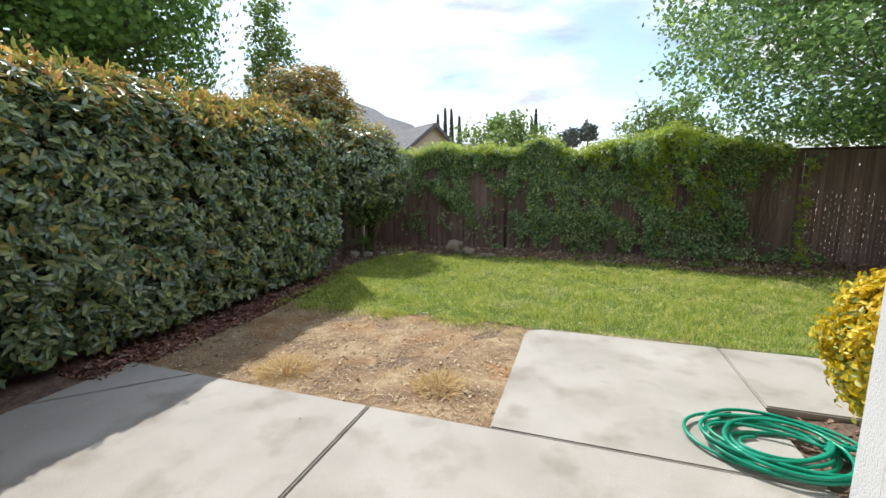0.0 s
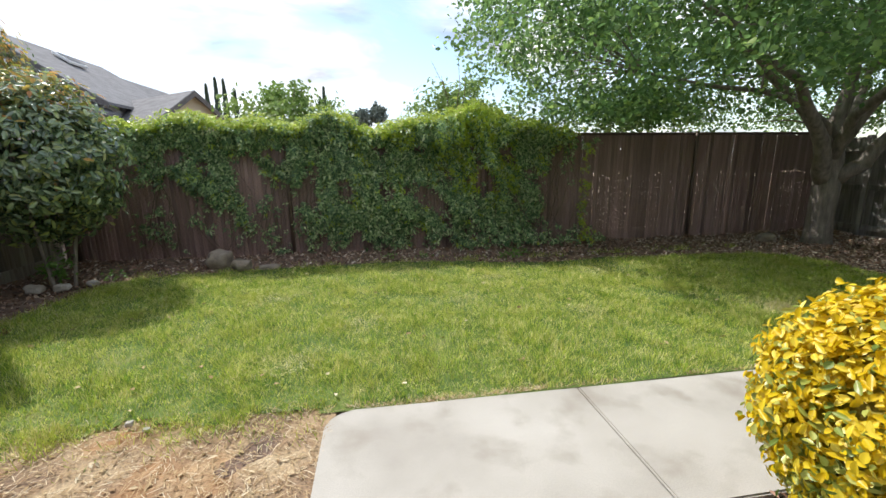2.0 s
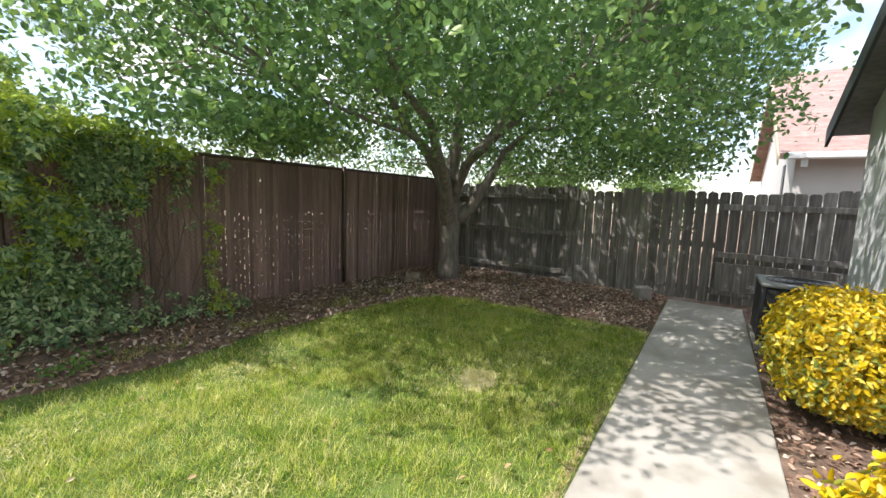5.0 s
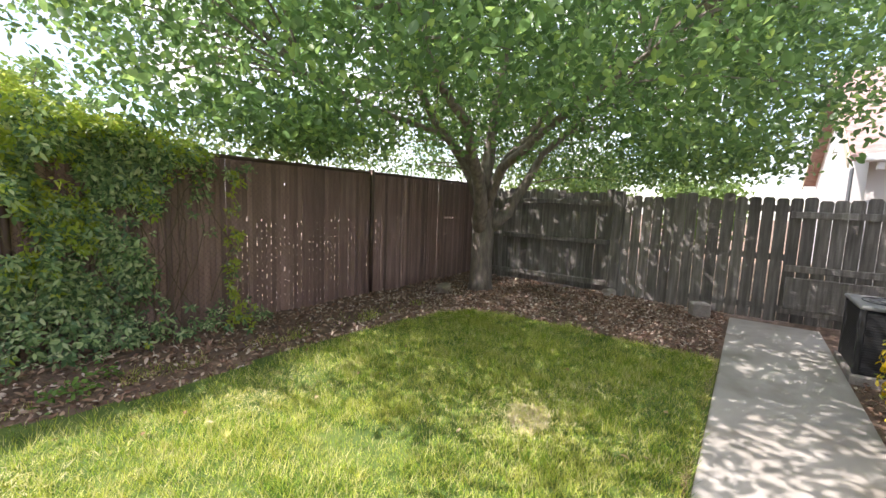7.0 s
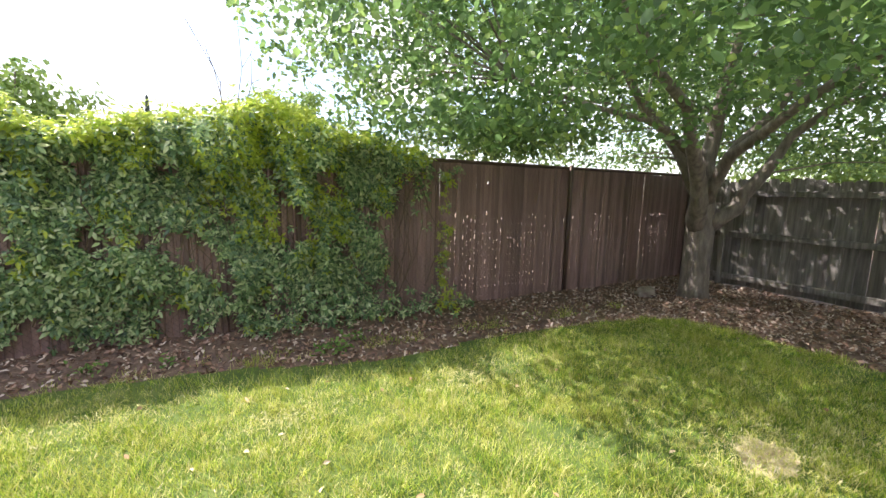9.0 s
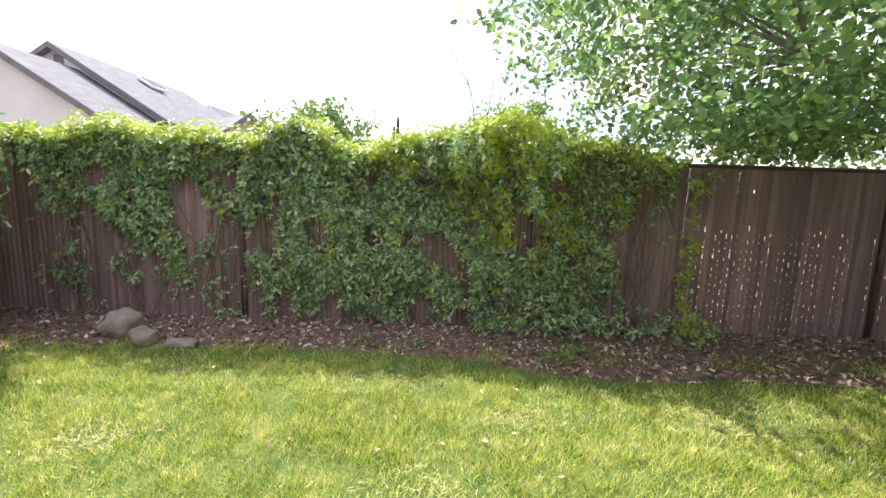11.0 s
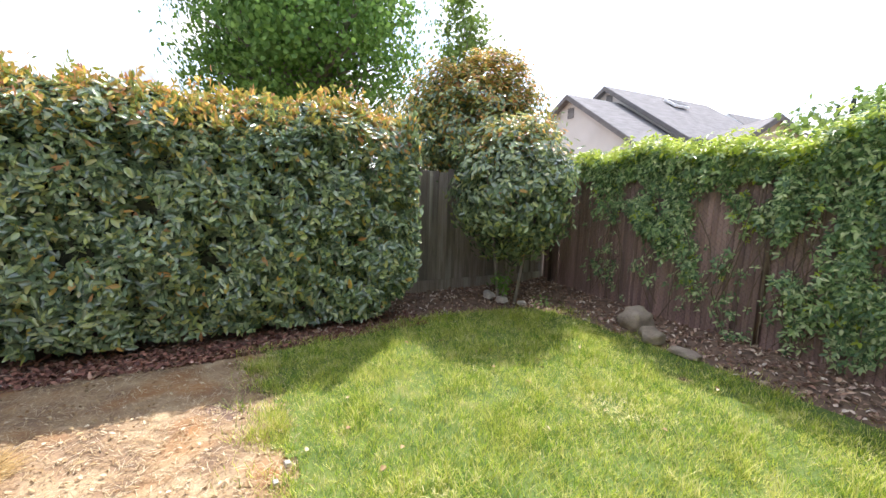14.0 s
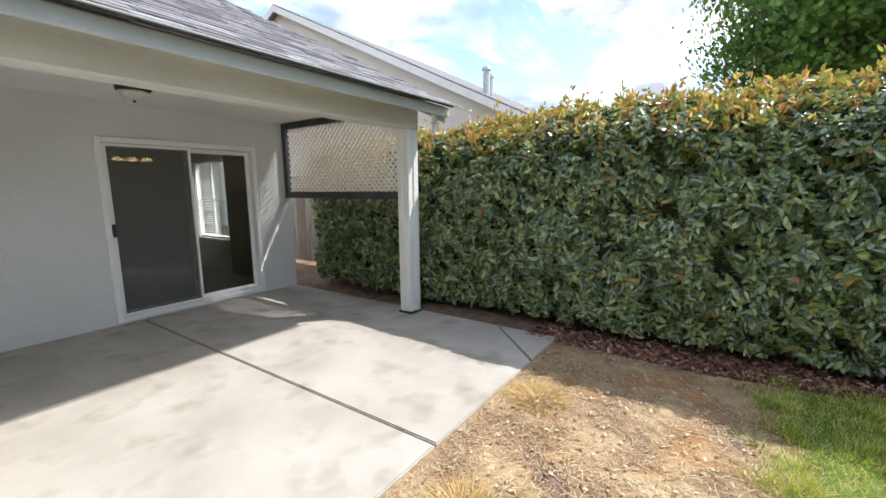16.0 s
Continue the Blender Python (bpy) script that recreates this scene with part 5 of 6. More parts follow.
# ---------------------------------------------------------------- things in the garden
ac = thing("air_conditioner", "dark grey outdoor air conditioner with pale top", "air conditioner", (6.5, 2.56, 0))
AX0, AX1, AY0, AY1, AZ = 6.12, 6.86, 2.2, 2.9, 0.66
part("pad", box((AX0 - 0.05, AY0 - 0.03, -0.07), (AX1 + 0.05, AY1 + 0.02, 0.035), 0.008), M["block"], ac, "concrete pad")
part("body", box((AX0 + 0.012, AY0 + 0.012, 0.036), (AX1 - 0.012, AY1 - 0.012, AZ - 0.04), 0.02), M["ac_body"], ac)
for x in (AX0, AX1 - 0.045):
    for y in (AY0, AY1 - 0.045):
        part("corner_post", box((x, y, 0.04), (x + 0.045, y + 0.045, AZ - 0.035), 0.008), M["ac_body"], ac)
lou = shared("louvre", box((AX0 + 0.05, -0.006, -0.008), (AX1 - 0.05, 0.006, 0.002)), M["ac_body"])
lou2 = shared("louvre", box((-0.006, AY0 + 0.05, -0.008), (0.006, AY1 - 0.05, 0.002)), M["ac_body"])
for i in range(24):
    z = 0.075 + i * 0.0225
    piece("louvre", lou, ac, pose(0, AY1 - 0.008, z))
    piece("louvre", lou2, ac, pose(AX0 + 0.008, 0, z))
part("lid", box((AX0 - 0.012, AY0 - 0.012, AZ - 0.035), (AX1 + 0.012, AY1 + 0.012, AZ), 0.012), M["ac_top"], ac, "pale grey metal top")
for r in (0.06, 0.12, 0.18, 0.24, 0.29):
    c = Vector(((AX0 + AX1) / 2, (AY0 + AY1) / 2, AZ + 0.008))
    part("fan_guard_ring", tube([c + Vector((r * math.cos(a), r * math.sin(a), 0)) for a in [k * math.pi / 14 for k in range(29)]], 0.004, 5, caps=False), M["ac_body"], ac)

hose = thing("garden_hose", "coiled green garden hose on the concrete", "hose", (0.85, 2.43, 0))
pts, R = [], 0.0
turns, steps = 9, 44
for k in range(turns * steps):
    a = 2 * math.pi * k / steps
    u = k // steps
    ph = u * 1.7
    r = 0.235 + 0.052 * math.sin(ph * 2.1) + 0.022 * math.sin(a * 2 + ph) + 0.018 * math.sin(a + ph * 1.3)
    cx, cy = 0.86 + 0.035 * math.sin(ph * 1.3), 2.435 + 0.02 * math.cos(ph * 1.9)
    z = 0.011 + 0.0125 * (u * 0.55 + 0.8 * (0.5 + 0.5 * math.sin(a * 2 + ph * 1.1))) * min(1, 0.2 + u / 3)
    pts.append((cx + r * 1.22 * math.cos(a + 0.3), cy + r * 0.92 * math.sin(a + 0.3), z))
part("coil", tube(pts, 0.0095, 8), M["hose"], hose, smooth=True)
e = pts[-1]
loop = [(0.86 + 0.15 * math.cos(q), 2.45 + 0.085 * math.sin(q), 0.014) for q in [radians(-40 - 13 * k) for k in range(17)]]
part("loose_end", tube([e, (e[0] - 0.03, e[1] - 0.06, 0.05), (e[0] - 0.09, e[1] - 0.09, 0.03)] + loop, 0.0095, 8), M["hose"], hose, smooth=True)
part("inner_end", tube([pts[0], (1.17, 2.42, 0.012), (1.20, 2.30, 0.012), (1.08, 2.23, 0.012)], 0.0095, 8), M["hose"], hose, smooth=True)
part("coupling", tube([(0.66, 2.61, 0.06), (0.72, 2.64, 0.062)], 0.016, 10), M["black_plastic"], hose, "dark plastic coupling")


def stone(name, label, x, y, r, m, seed, z=0.0, sink=0.3):
    bm = bmesh.new()
    bmesh.ops.create_icosphere(bm, subdivisions=3, radius=1)
    q = random.Random(seed)
    o = Vector((q.uniform(0, 9), q.uniform(0, 9), q.uniform(0, 9)))
    for v in bm.verts:
        c = v.co.copy()
        c = Vector([math.copysign(abs(k) ** 0.7, k) for k in c])
        f = 1 + 0.42 * noise.noise(c * 1.3 + o) + 0.13 * noise.noise(c * 3.2 + o) + 0.04 * noise.noise(c * 9 + o)
        v.co = Vector((x + c.x * r[0] * f, y + c.y * r[1] * f, z + r[2] * (1 - sink) + c.z * r[2] * f))
    return tagged(part(name, bm, m, label=label, smooth=True), category="stone")


stone("boulder", "brown-grey boulder on the mulch by the fence", -2.42, 7.62, (0.165, 0.14, 0.14), M["rock"], 1)
stone("boulder", "smaller mossy stone beside the boulder", -2.08, 7.45, (0.125, 0.105, 0.085), M["rock"], 2)
stone("stone", "flat brown stone at the lawn edge", -1.72, 7.42, (0.14, 0.08, 0.03), M["rock"], 3)
stone("stone", "pale rounded stone under the corner shrub", -4.15, 6.83, (0.085, 0.07, 0.055), M["pale_rock"], 5)
stone("stone", "pale rounded stone under the corner shrub", -3.88, 6.86, (0.075, 0.06, 0.045), M["pale_rock"], 6)
stone("stone", "small pale stone under the corner shrub", -3.66, 7.02, (0.06, 0.05, 0.035), M["pale_rock"], 7)
stone("stone", "pale stone at the post foot", 8.08, 5.52, (0.11, 0.1, 0.07), M["pale_rock"], 8)
stone("stone", "rough grey stone beside the tree trunk", 6.3, 7.62, (0.16, 0.1, 0.07), M["rock"], 9)
stone("pebble", "small white pebble at the lawn edge", -1.62, 3.93, (0.02, 0.018, 0.014), M["pale_rock"], 11)
stone("pebble", "small white pebble at the lawn edge", -1.5, 3.86, (0.016, 0.014, 0.01), M["pale_rock"], 12)
blk = thing("paver_block", "rough concrete paver block by the path end", "block", (7.75, 4.2, 0))
part("block", box((7.66, 4.1, -0.02), (7.86, 4.32, 0.17), 0.018, turn=Matrix.Translation((7.76, 4.2, 0)) @ Matrix.Rotation(0.5, 4, 'Z') @ Matrix.Translation((-7.76, -4.2, 0))), M["block"], blk)


def dry_tuft(x, y, r, n):
    """Straw-coloured tuft of dead grass."""
    a = rng.uniform(0, 6.28, n)
    q = np.sqrt(rng.random(n)) * r
    h = rng.uniform(0.015, 0.06, n)
    B = np.stack([x + q * np.cos(a), y + q * np.sin(a), -0.02 + 0 * a], 1)
    T = B + np.stack([np.cos(a) * q * 0.9 + rng.normal(0, 0.03, n), np.sin(a) * q * 0.9 + rng.normal(0, 0.03, n), h], 1)
    S = np.stack([-np.sin(a), np.cos(a), 0 * a], 1) * 0.003
    V = np.stack([B - S, B + S, T], 1).reshape(-1, 3)
    me = fast_mesh("dry_grass_tuft", V, np.arange(len(V)).reshape(-1, 3), [M["tuft"]])
    return tagged(new("dry_grass_tuft", me), "straw-coloured tuft of dead grass", "grass tuft", "dry tufts")


for x, y, r, n in ((-2.15, 2.47, 0.15, 900), (-0.98, 2.58, 0.13, 600)):
    dry_tuft(x, y, r, n)

def weed(x, y, r, n):
    t = thing("weed", "small green weed sprouting in the mulch", "weed", (x, y, 0), group="weeds in the mulch")
    part("stem", tube([(x, y, -0.04), (x + 0.01, y, 0.09)], [0.004, 0.002], 5), M["twig"], t)
    P = np.array([x, y, 0.05]) + rng.normal(0, 1, (n, 3)) * [r, r, 0.035]
    P[:, 2] = np.maximum(P[:, 2], 0.015)
    adopt(new("leaves", leaf_mesh("leaves", P, rng.normal(0, 0.5, (n, 3)) + [0, 0, 1], rng.uniform(0.03, 0.06, n), rng.uniform(0.018, 0.034, n), [M["maple_leaf"]])), t)


for x, y, r, n in ((1.72, 7.35, 0.10, 70), (1.95, 7.55, 0.08, 40), (-3.55, 7.25, 0.08, 40), (-0.1, 7.65, 0.06, 26), (0.45, 7.6, 0.05, 22)):
    weed(x, y, r, n)

# ---------------------------------------------------------------- neighbouring houses
def gable_house(name, label, x0, x1, y0, y1, eave, peak, along, walls, roofs, over=0.4, windows=()):
    """A gabled house: ridge along x or y."""
    t = thing(name, label, "house", ((x0 + x1) / 2, (y0 + y1) / 2, 0))
    bm = bmesh.new()
    if along == "y":
        prof = [(x0, -0.1), (x1, -0.1), (x1, eave), ((x0 + x1) / 2, peak - 0.12), (x0, eave)]
        lo, hi = [bm.verts.new((a, y0, z)) for a, z in prof], [bm.verts.new((a, y1, z)) for a, z in prof]
    else:
        prof = [(y0, -0.1), (y1, -0.1), (y1, eave), ((y0 + y1) / 2, peak - 0.12), (y0, eave)]
        lo, hi = [bm.verts.new((x0, a, z)) for a, z in prof], [bm.verts.new((x1, a, z)) for a, z in prof]
    bm.faces.new(lo), bm.faces.new(hi[::-1])
    for i in range(5):
        bm.faces.new((lo[i], lo[i - 1], hi[i - 1], hi[i]))
    bmesh.ops.recalc_face_normals(bm, faces=bm.faces)
    part("wall", bm, walls, t)
    half = (x1 - x0) / 2 if along == "y" else (y1 - y0) / 2
    k = (peak - eave) / half
    for s in (-1, 1):
        c = (x0 + x1) / 2 if along == "y" else (y0 + y1) / 2
        prof = [(c + s * (half + over), eave - over * k + 0.02), (c, peak + 0.02), (c, peak - 0.10), (c + s * (half + over), eave - over * k - 0.10)]
        bm = bmesh.new()
        if along == "y":
            lo, hi = [bm.verts.new((a, y0 - over, z)) for a, z in prof], [bm.verts.new((a, y1 + over, z)) for a, z in prof]
        else:
            lo, hi = [bm.verts.new((x0 - over, a, z)) for a, z in prof], [bm.verts.new((x1 + over, a, z)) for a, z in prof]
        bm.faces.new(lo), bm.faces.new(hi[::-1])
        for i in range(4):
            bm.faces.new((lo[i], lo[i - 1], hi[i - 1], hi[i]))
        bmesh.ops.recalc_face_normals(bm, faces=bm.faces)
        part("roof", bm, roofs, t)
        prof = [(p, z + (-0.04 if i < 2 else -0.12)) for i, (p, z) in enumerate(prof)]
        for e in (0, 1):
            trim = bmesh.new()
            if along == "y":
                f = (y0 - over - 0.03, y0 - over - 0.002) if e == 0 else (y1 + over + 0.002, y1 + over + 0.03)
                lo, hi = [trim.verts.new((a, f[0], z)) for a, z in prof], [trim.verts.new((a, f[1], z)) for a, z in prof]
            else:
                f = (x0 - over - 0.03, x0 - over - 0.002) if e == 0 else (x1 + over + 0.002, x1 + over + 0.03)
                lo, hi = [trim.verts.new((f[0], a, z)) for a, z in prof], [trim.verts.new((f[1], a, z)) for a, z in prof]
            trim.faces.new(lo), trim.faces.new(hi[::-1])
            for i in range(4):
                trim.faces.new((lo[i], lo[i - 1], hi[i - 1], hi[i]))
            part("rake_board", trim, windows[0] if windows else M["gutter"], t)
    return t


hb = gable_house("house", "pale house with grey shingle gables beyond the back fence", -20.2, -11.3, 21.5, 29.5, 4.2, 7.0, "y", M["wall_far"], M["roof_far"], windows=[M["rake_brown"]])
sl = part("skylight", box((-0.45, -0.55, 0.02), (0.45, 0.55, 0.16), 0.03, turn=pose(-14.6, 25.3, 6.33, 0, 32, 0)), M["white_paint"], hb, "domed skylight")
part("skylight_glass", box((-0.36, -0.46, 0.162), (0.36, 0.46, 0.18), 0.01, turn=pose(-14.6, 25.3, 6.33, 0, 32, 0)), M["dark_trim"], hb)
hf = gable_house("house_annex", "pale front gable of the neighbouring house", -18.7, -11.3, 18.3, 21.4, 3.75, 6.05, "y", M["wall_far"], M["roof_far"], windows=[M["rake_brown"]])
part("gable_vent", box((-15.25, 18.26, 5.0), (-14.85, 18.3, 5.5), 0.01), M["roof_far"], hf, "slatted gable vent")
part("gable_vent", box((-15.9, 21.46, 6.1), (-15.5, 21.5, 6.6), 0.01), M["roof_far"], hb, "slatted gable vent")
hw = gable_house("house_wing", "tan single-storey wing of the neighbouring house", -11.9, -7.4, 20.95, 24.65, 3.0, 4.45, "x", M["wall_tan"], M["roof_far"], over=0.3, windows=[M["rake_brown"]])
hw.rotation_euler = (0, 0, radians(-38))
gable_house("far_house", "distant house with grey gable roof", -22.5, -17.5, 40.0, 47.0, 6.2, 8.2, "y", M["wall_far"], M["roof_far"], over=0.4)
gable_house("far_house", "distant tan house roof behind the gardens", -13.0, -5.0, 33.0, 38.0, 3.0, 4.6, "x", M["wall_tan"], M["roof_far"], over=0.4)

nl = gable_house("side_house", "cream neighbouring house with grey gable roof and vents", -16.0, -8.6, -18.6, -0.2, 3.0, 7.5, "x", M["wall_neighbour"], M["roof_far"], over=0.25, windows=[M["white_paint"]])
for dx, h, r in ((-9.5, 0.55, 0.09), (-9.75, 0.42, 0.06)):
    y = -2.0
    part("vent_pipe", tube([(dx, y, 3.6), (dx, y, 3.95 + h)], r, 10), M["gutter"], nl, "metal roof vent")
    part("vent_cap", tube([(dx, y, 3.95 + h), (dx, y, 4.02 + h)], [r * 1.5, r * 1.2], 10), M["gutter"], nl)
nr = gable_house("east_house", "white neighbouring house with reddish shingle roof", 12.0, 20.0, -9.0, 2.1, 2.75, 5.2, "y", M["wall_far"], M["roof_pink"], over=0.3, windows=[M["wall_tan"]])
part("gutter", box((11.52, -9.0, 2.45), (11.68, 2.3, 2.58), 0.02), M["white_paint"], nr, "white rain gutter")
part("downspout", box((11.62, 1.95, 2.30), (11.70, 2.05, 2.45), 0.01), M["white_paint"], nr)
part("window", box((13.4, 2.1, 1.5), (13.75, 2.125, 2.5), 0.01), M["dark_trim"], nr, "narrow dark window")


# ---------------------------------------------------------------- grass, straw and fallen leaves
n = 370000
x = rng.uniform(-3.75, 5.9, n)
y = rng.uniform(3.87, 7.5, n)
ok = inside(LAWN, x + rng.normal(0, 0.035, n), y + rng.normal(0, 0.035, n))
for bx, by, br in ((3.57, 4.84, 0.20), (2.8, 6.5, 0.30), (0.13, 6.82, 0.22), (2.5, 6.4, 0.16), (4.3, 4.6, 0.14), (1.2, 6.35, 0.13), (-0.4, 5.2, 0.12), (0.6, 5.6, 0.14), (-1.3, 6.0, 0.12), (1.7, 5.1, 0.12), (-2.0, 4.7, 0.13), (-0.9, 4.5, 0.12), (2.2, 4.6, 0.1)):
    d = np.hypot((x - bx) / 1.35, y - by) / br
    ok &= rng.random(n) < np.clip(0.3 + (d - 0.5) * 1.3, 0.4, 1)
ok &= rng.random(n) < np.clip(0.95 + 0.4 * mottle(x, y, 1.3), 0.5, 1)
ok &= ~((x < 0.0) & (y < 4.15) & (rng.random(n) < np.clip((4.15 - y) * 2.4, 0, 1)))
edge = 7.12 - 0.5 * np.exp(-((x - 2.3) / 1.7) ** 2)
ok &= ~((y > edge) & (rng.random(n) < np.clip((y - edge) * 2.2 + 0.15, 0, 0.85)))
fx, fy = rng.uniform(-3.4, -0.56, 9000), 3.98 - np.abs(rng.normal(0, 0.13, 9000))
fk = rng.random(9000) < np.clip(0.55 + 0.9 * waves(fx, fy, 4.0), 0.05, 1)
gx, gy = rng.uniform(-3.5, 5.5, 9000), 7.3 + np.abs(rng.normal(0, 0.16, 9000))
gk = rng.random(9000) < np.clip(0.3 + 0.9 * waves(gx, gy, 3.0), 0.0, 1)
x, y = np.concatenate([x[ok], fx[fk], gx[gk]]), np.concatenate([y[ok], fy[fk], gy[gk]])
m = len(x)
a = rng.uniform(0, 6.28, m)
h = rng.uniform(0.02, 0.056, m) * np.clip(0.85 + 0.35 * mottle(x, y, 1.6) + 0.3 * mottle(x + 4, y, 5.0), 0.6, 1.6)
lean = rng.uniform(0.3, 1.5, m)
w = rng.uniform(0.0014, 0.0027, m)
B = np.stack([x, y, -0.008 + 0.010 * waves(x, y, 1.2) - 0.004], 1)
D = np.stack([np.cos(a), np.sin(a), 0 * a], 1)
S = np.stack([-np.sin(a), np.cos(a), 0 * a], 1) * w[:, None]
Z = np.array([[0, 0, 1.0]])
tip = B + Z * h[:, None] + D * (h * lean)[:, None]
V = np.stack([B - S, B + S, tip + S * 0.25, tip - S * 0.25], 1).reshape(-1, 3)
F = np.arange(m * 4).reshape(-1, 4)
tagged(new("grass", fast_mesh("grass", V, F, [M["blade"]])), "short mown green grass with yellow blades", "grass", kind="stuff")


def scatter(name, label, n, where, mat_, L, W, lift, flat=0.25):
    x, y, z = where(n)
    P = np.stack([x, y, z + np.abs(rng.normal(0, lift, len(x)))], 1)
    N = rng.normal(0, flat, P.shape) + [0, 0, 1]
    me = leaf_mesh(name, P, N, rng.uniform(L[0], L[1], len(x)), rng.uniform(W[0], W[1], len(x)), [mat_], fold=0.3, down=0, near=False)
    return tagged(new(name, me), label, name.replace("_", " "), kind="stuff")


def in_beds(n):
    x = rng.uniform(-4.7, 8.2, n)
    y = rng.uniform(3.9, 8.25, n)
    ok = ~inside(LAWN, x, y) & ((y > 6.5) | (x < -3.3) | (x > 5.7))
    x, y = x[ok], y[ok]
    z = -0.025 + 0.02 * waves(x, y, 2.0) + 0.05 * np.clip((y - 7.2) / 1.1, 0, 1) + 0.04 * np.clip((-3.7 - x) / 1.0, 0, 1) + 0.03 * np.clip((x - 6) / 2, 0, 1) * np.clip((y - 4.2), 0, 1)
    return x, y, z


def under_hedge(n):
    y = rng.uniform(1.9, 5.6, n)
    x = -3.25 - np.abs(rng.normal(0, 0.28, n)) - 0.1 * np.clip(y - 3.5, 0, 2)
    return x, y, -0.02 + 0 * x


def by_house(n):
    return rng.uniform(1.0, 6.8, n), rng.uniform(2.16, 2.92, n), rng.uniform(-0.045, -0.01, n)


def under_tree(n):
    x, y = rng.uniform(4.9, 8.2, n), rng.uniform(3.95, 8.0, n)
    ok = ~inside(LAWN, x, y) & (rng.random(n) < np.clip(0.7 + 0.7 * mottle(x, y, 1.2), 0.1, 1))
    x, y = x[ok], y[ok]
    return x, y, -0.02 + 0.02 * waves(x, y, 2.0) + 0.05 * np.clip((y - 7.2) / 1.1, 0, 1) + 0.03 * np.clip((x - 6) / 2, 0, 1) * np.clip((y - 4.2), 0, 1)


def on_lawn(n):
    x, y = rng.uniform(-3.2, 5.7, n), rng.uniform(4.0, 7.0, n)
    return x, y, 0.02 + 0 * x


def on_dry(n):
    x, y = rng.uniform(-3.3, -0.56, n), rng.uniform(2.22, 3.95, n)
    return x, y, -0.012 + 0 * x


def on_concrete(n):
    x = -3.3 + np.abs(rng.normal(0, 0.7, n))
    return x, rng.uniform(-1.8, 2.1, n), 0.002 + 0 * x


scatter("fallen_leaves", "brown fallen leaves over the mulch", 26000, in_beds, M["litter"], (0.025, 0.07), (0.014, 0.036), 0.012, 0.5)
scatter("fallen_leaves", "reddish brown fallen leaves under the hedge", 4200, under_hedge, M["hedge_litter"], (0.03, 0.07), (0.015, 0.035), 0.01, 0.45)
scatter("fallen_leaves", "brown fallen leaves beside the house wall", 1500, by_house, M["litter"], (0.03, 0.06), (0.015, 0.03), 0.008, 0.4)
# real pale scraps, thickened in blotches to stand in for sun dapples too
scatter("wood_chips", "pale dry chips and leaf scraps under the pear tree, doubling as sun dapples", 5200, under_tree, M["pale_chip"], (0.02, 0.055), (0.012, 0.028), 0.008, 0.3)
scatter("fallen_leaves", "a few dry leaves on the lawn", 90, on_lawn, M["straw"], (0.03, 0.06), (0.02, 0.03), 0.004)
scatter("fallen_leaves", "dry leaf scraps on the bare patch", 900, on_dry, M["straw"], (0.015, 0.05), (0.01, 0.022), 0.004)
scatter("fallen_leaves", "tiny leaf scraps on the patio", 110, on_concrete, M["straw"], (0.008, 0.026), (0.006, 0.012), 0.001)
n = 14000
x, y = rng.uniform(-3.35, -0.52, n), rng.uniform(2.2, 4.0, n)
x[:2500], y[:2500] = rng.uniform(-0.45, 5.8, 2500), 3.872 + np.abs(rng.normal(0, 0.02, 2500))
a = rng.uniform(0, 3.14, n)
L = rng.uniform(0.02, 0.07, n)
D = np.stack([np.cos(a) * L, np.sin(a) * L, rng.normal(0, 0.006, n)], 1)
S = np.stack([-np.sin(a), np.cos(a), 0 * a], 1) * 0.0013
B = np.stack([x, y, -0.016 + 0.007 * waves(x, y, 2.6) + rng.uniform(0.002, 0.014, n)], 1)
V = np.stack([B - S, B + S, B + D + S, B + D - S], 1).reshape(-1, 3)
tagged(new("dead_grass", fast_mesh("dead_grass", V, np.arange(len(V)).reshape(-1, 4), [M["straw"]])), "flattened dead grass straw", "dead grass", kind="stuff")

# thin yellowed places in the lawn
spots = np.array([(2.8, 6.5, 0.26), (0.13, 6.82, 0.2), (2.45, 6.4, 0.15), (3.57, 4.84, 0.2), (4.3, 4.6, 0.13), (1.2, 6.35, 0.14), (-0.4, 5.2, 0.14),
                  (0.6, 5.6, 0.16), (-1.3, 6.0, 0.14), (1.7, 5.1, 0.13), (-0.9, 4.5, 0.14)])
pick = spots[rng.integers(0, len(spots), 4200)]
pick[:900] = spots[3]
x, y = pick[:, 0] + rng.normal(0, 0.85, 4200) * pick[:, 2] * 1.3, pick[:, 1] + rng.normal(0, 0.85, 4200) * pick[:, 2]
a = rng.uniform(0, 6.28, 4200)
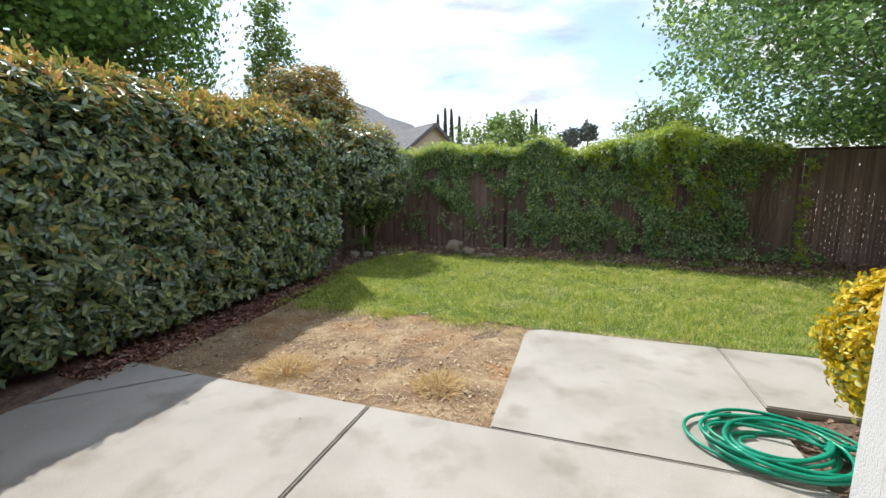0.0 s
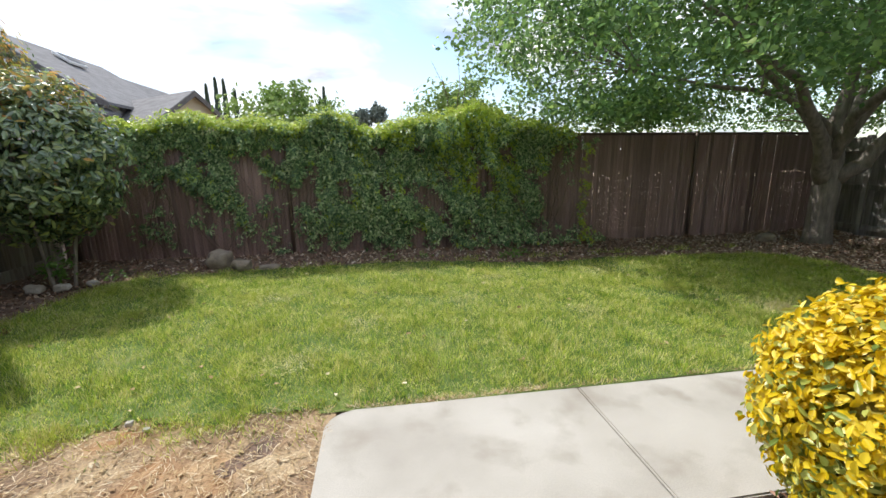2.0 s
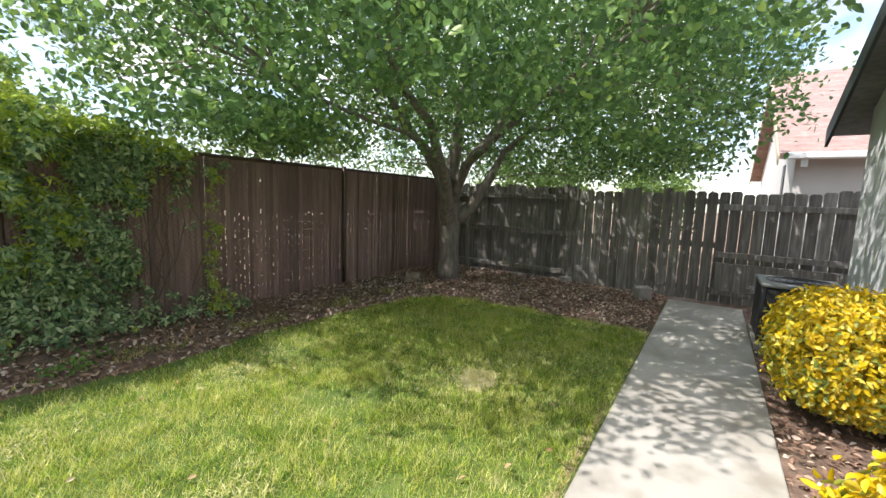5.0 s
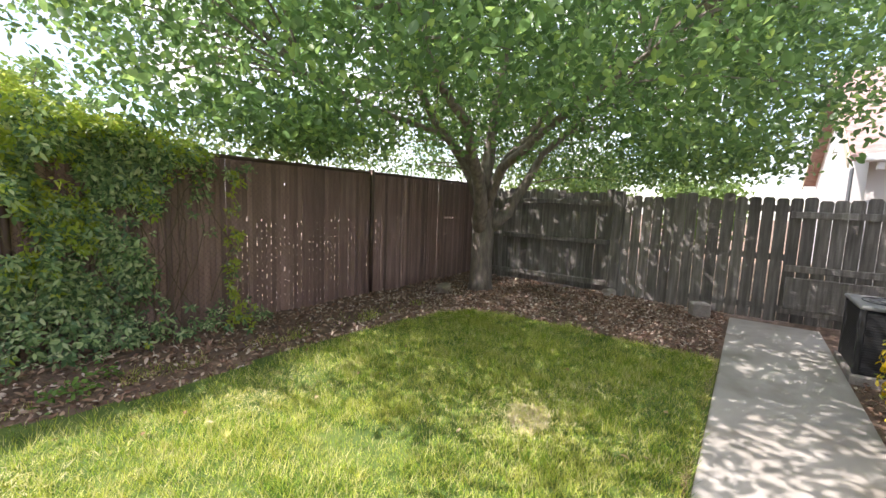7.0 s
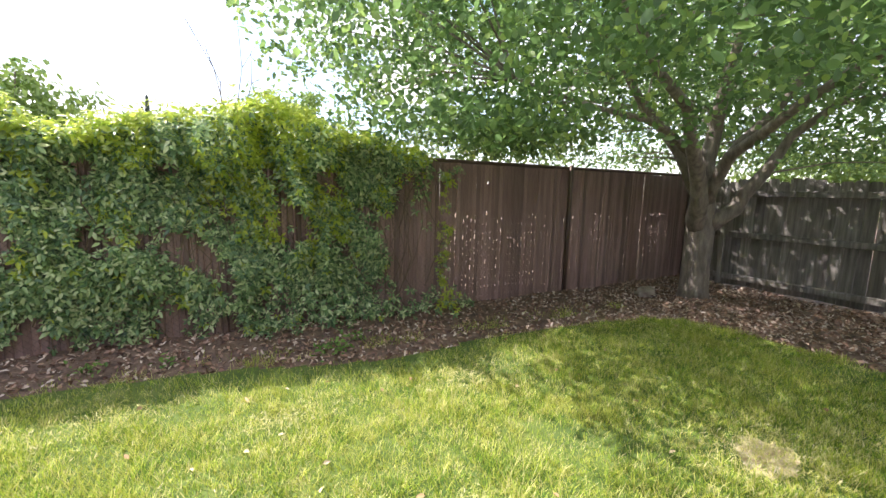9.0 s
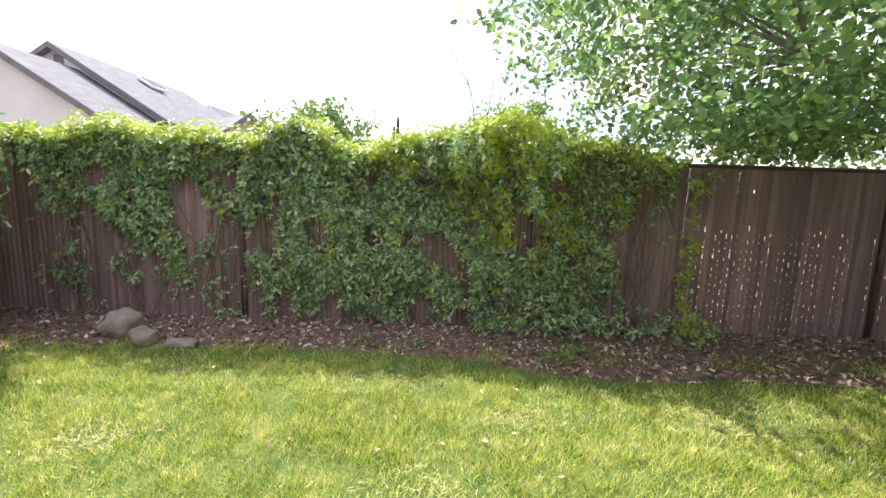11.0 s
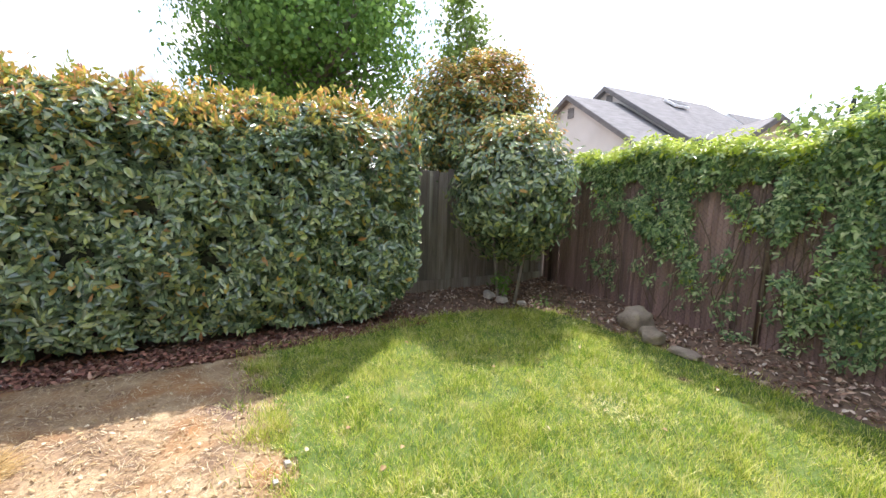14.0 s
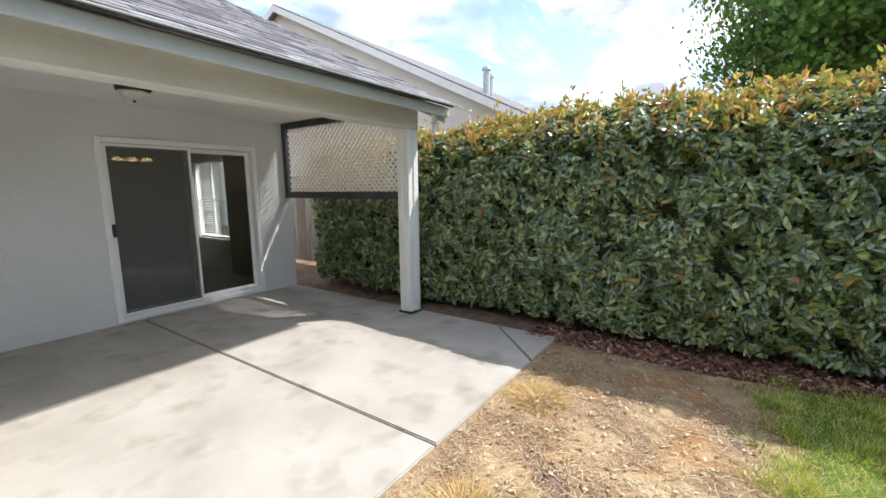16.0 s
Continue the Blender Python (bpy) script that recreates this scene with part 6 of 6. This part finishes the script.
L = rng.uniform(0.015, 0.045, 4200)
D = np.stack([np.cos(a) * L, np.sin(a) * L, rng.uniform(0.0, 0.02, 4200)], 1)
S = np.stack([-np.sin(a), np.cos(a), 0 * a], 1) * 0.0018
B = np.stack([x, y, 0.010 * waves(x, y, 1.2) + rng.uniform(0.002, 0.024, 4200)], 1)
V = np.stack([B - S, B + S, B + D + S, B + D - S], 1).reshape(-1, 3)
tagged(new("dead_grass", fast_mesh("dead_grass", V, np.arange(len(V)).reshape(-1, 4), [M["yellow_blade"]])), "yellowed dry blades in the lawn", "dead grass", kind="stuff")

# ---------------------------------------------------------------- roof shingles
ws, ex = 0.305, 0.142
th = math.atan(PITCH)
sh_bm = bmesh.new()
box((-ws / 2 + 0.004, -ex * 1.15, 0), (ws / 2 - 0.004, ex * 0.25, 0.013), 0, sh_bm)
sh_me = shared("shingle", sh_bm, M["shingle"])
V, F, count = [], [], 0
rows = int(6.5 / math.cos(th) / ex)
for r in range(rows):
    d = 0.03 + r * ex
    y, z = 0.95 - d * math.cos(th), 2.356 + d * math.sin(th)
    x = -3.50 + ws / 2 + (0.5 * ws if r % 2 else 0) + 0.07 * (r % 3)
    while x < 0.6:
        mm = pose(x, y, z + rs.uniform(0.002, 0.006), math.degrees(-th) + 2.0, 0, 0)
        if count < 300 and r < 22:
            piece("shingle", sh_me, roof, mm)
            count += 1
        else:
            o = len(V)
            for vx in (-ws / 2 + 0.003, ws / 2 - 0.003):
                for vy in (-ex * 1.15, ex * 0.25):
                    for vz in (0.0, 0.013):
                        V.append(tuple(mm @ Vector((vx, vy, vz))))
            F += [(o, o + 1, o + 3, o + 2), (o + 4, o + 6, o + 7, o + 5), (o, o + 4, o + 5, o + 1), (o + 2, o + 3, o + 7, o + 6), (o + 1, o + 5, o + 7, o + 3), (o, o + 2, o + 6, o + 4)]
        x += ws
rest = adopt(new("upper_shingles", fast_mesh("upper_shingles", np.array(V), np.array(F), [M["shingle_mix"]])), roof)
tagged(rest, "upper rows of grey shingles", kind="stuff")
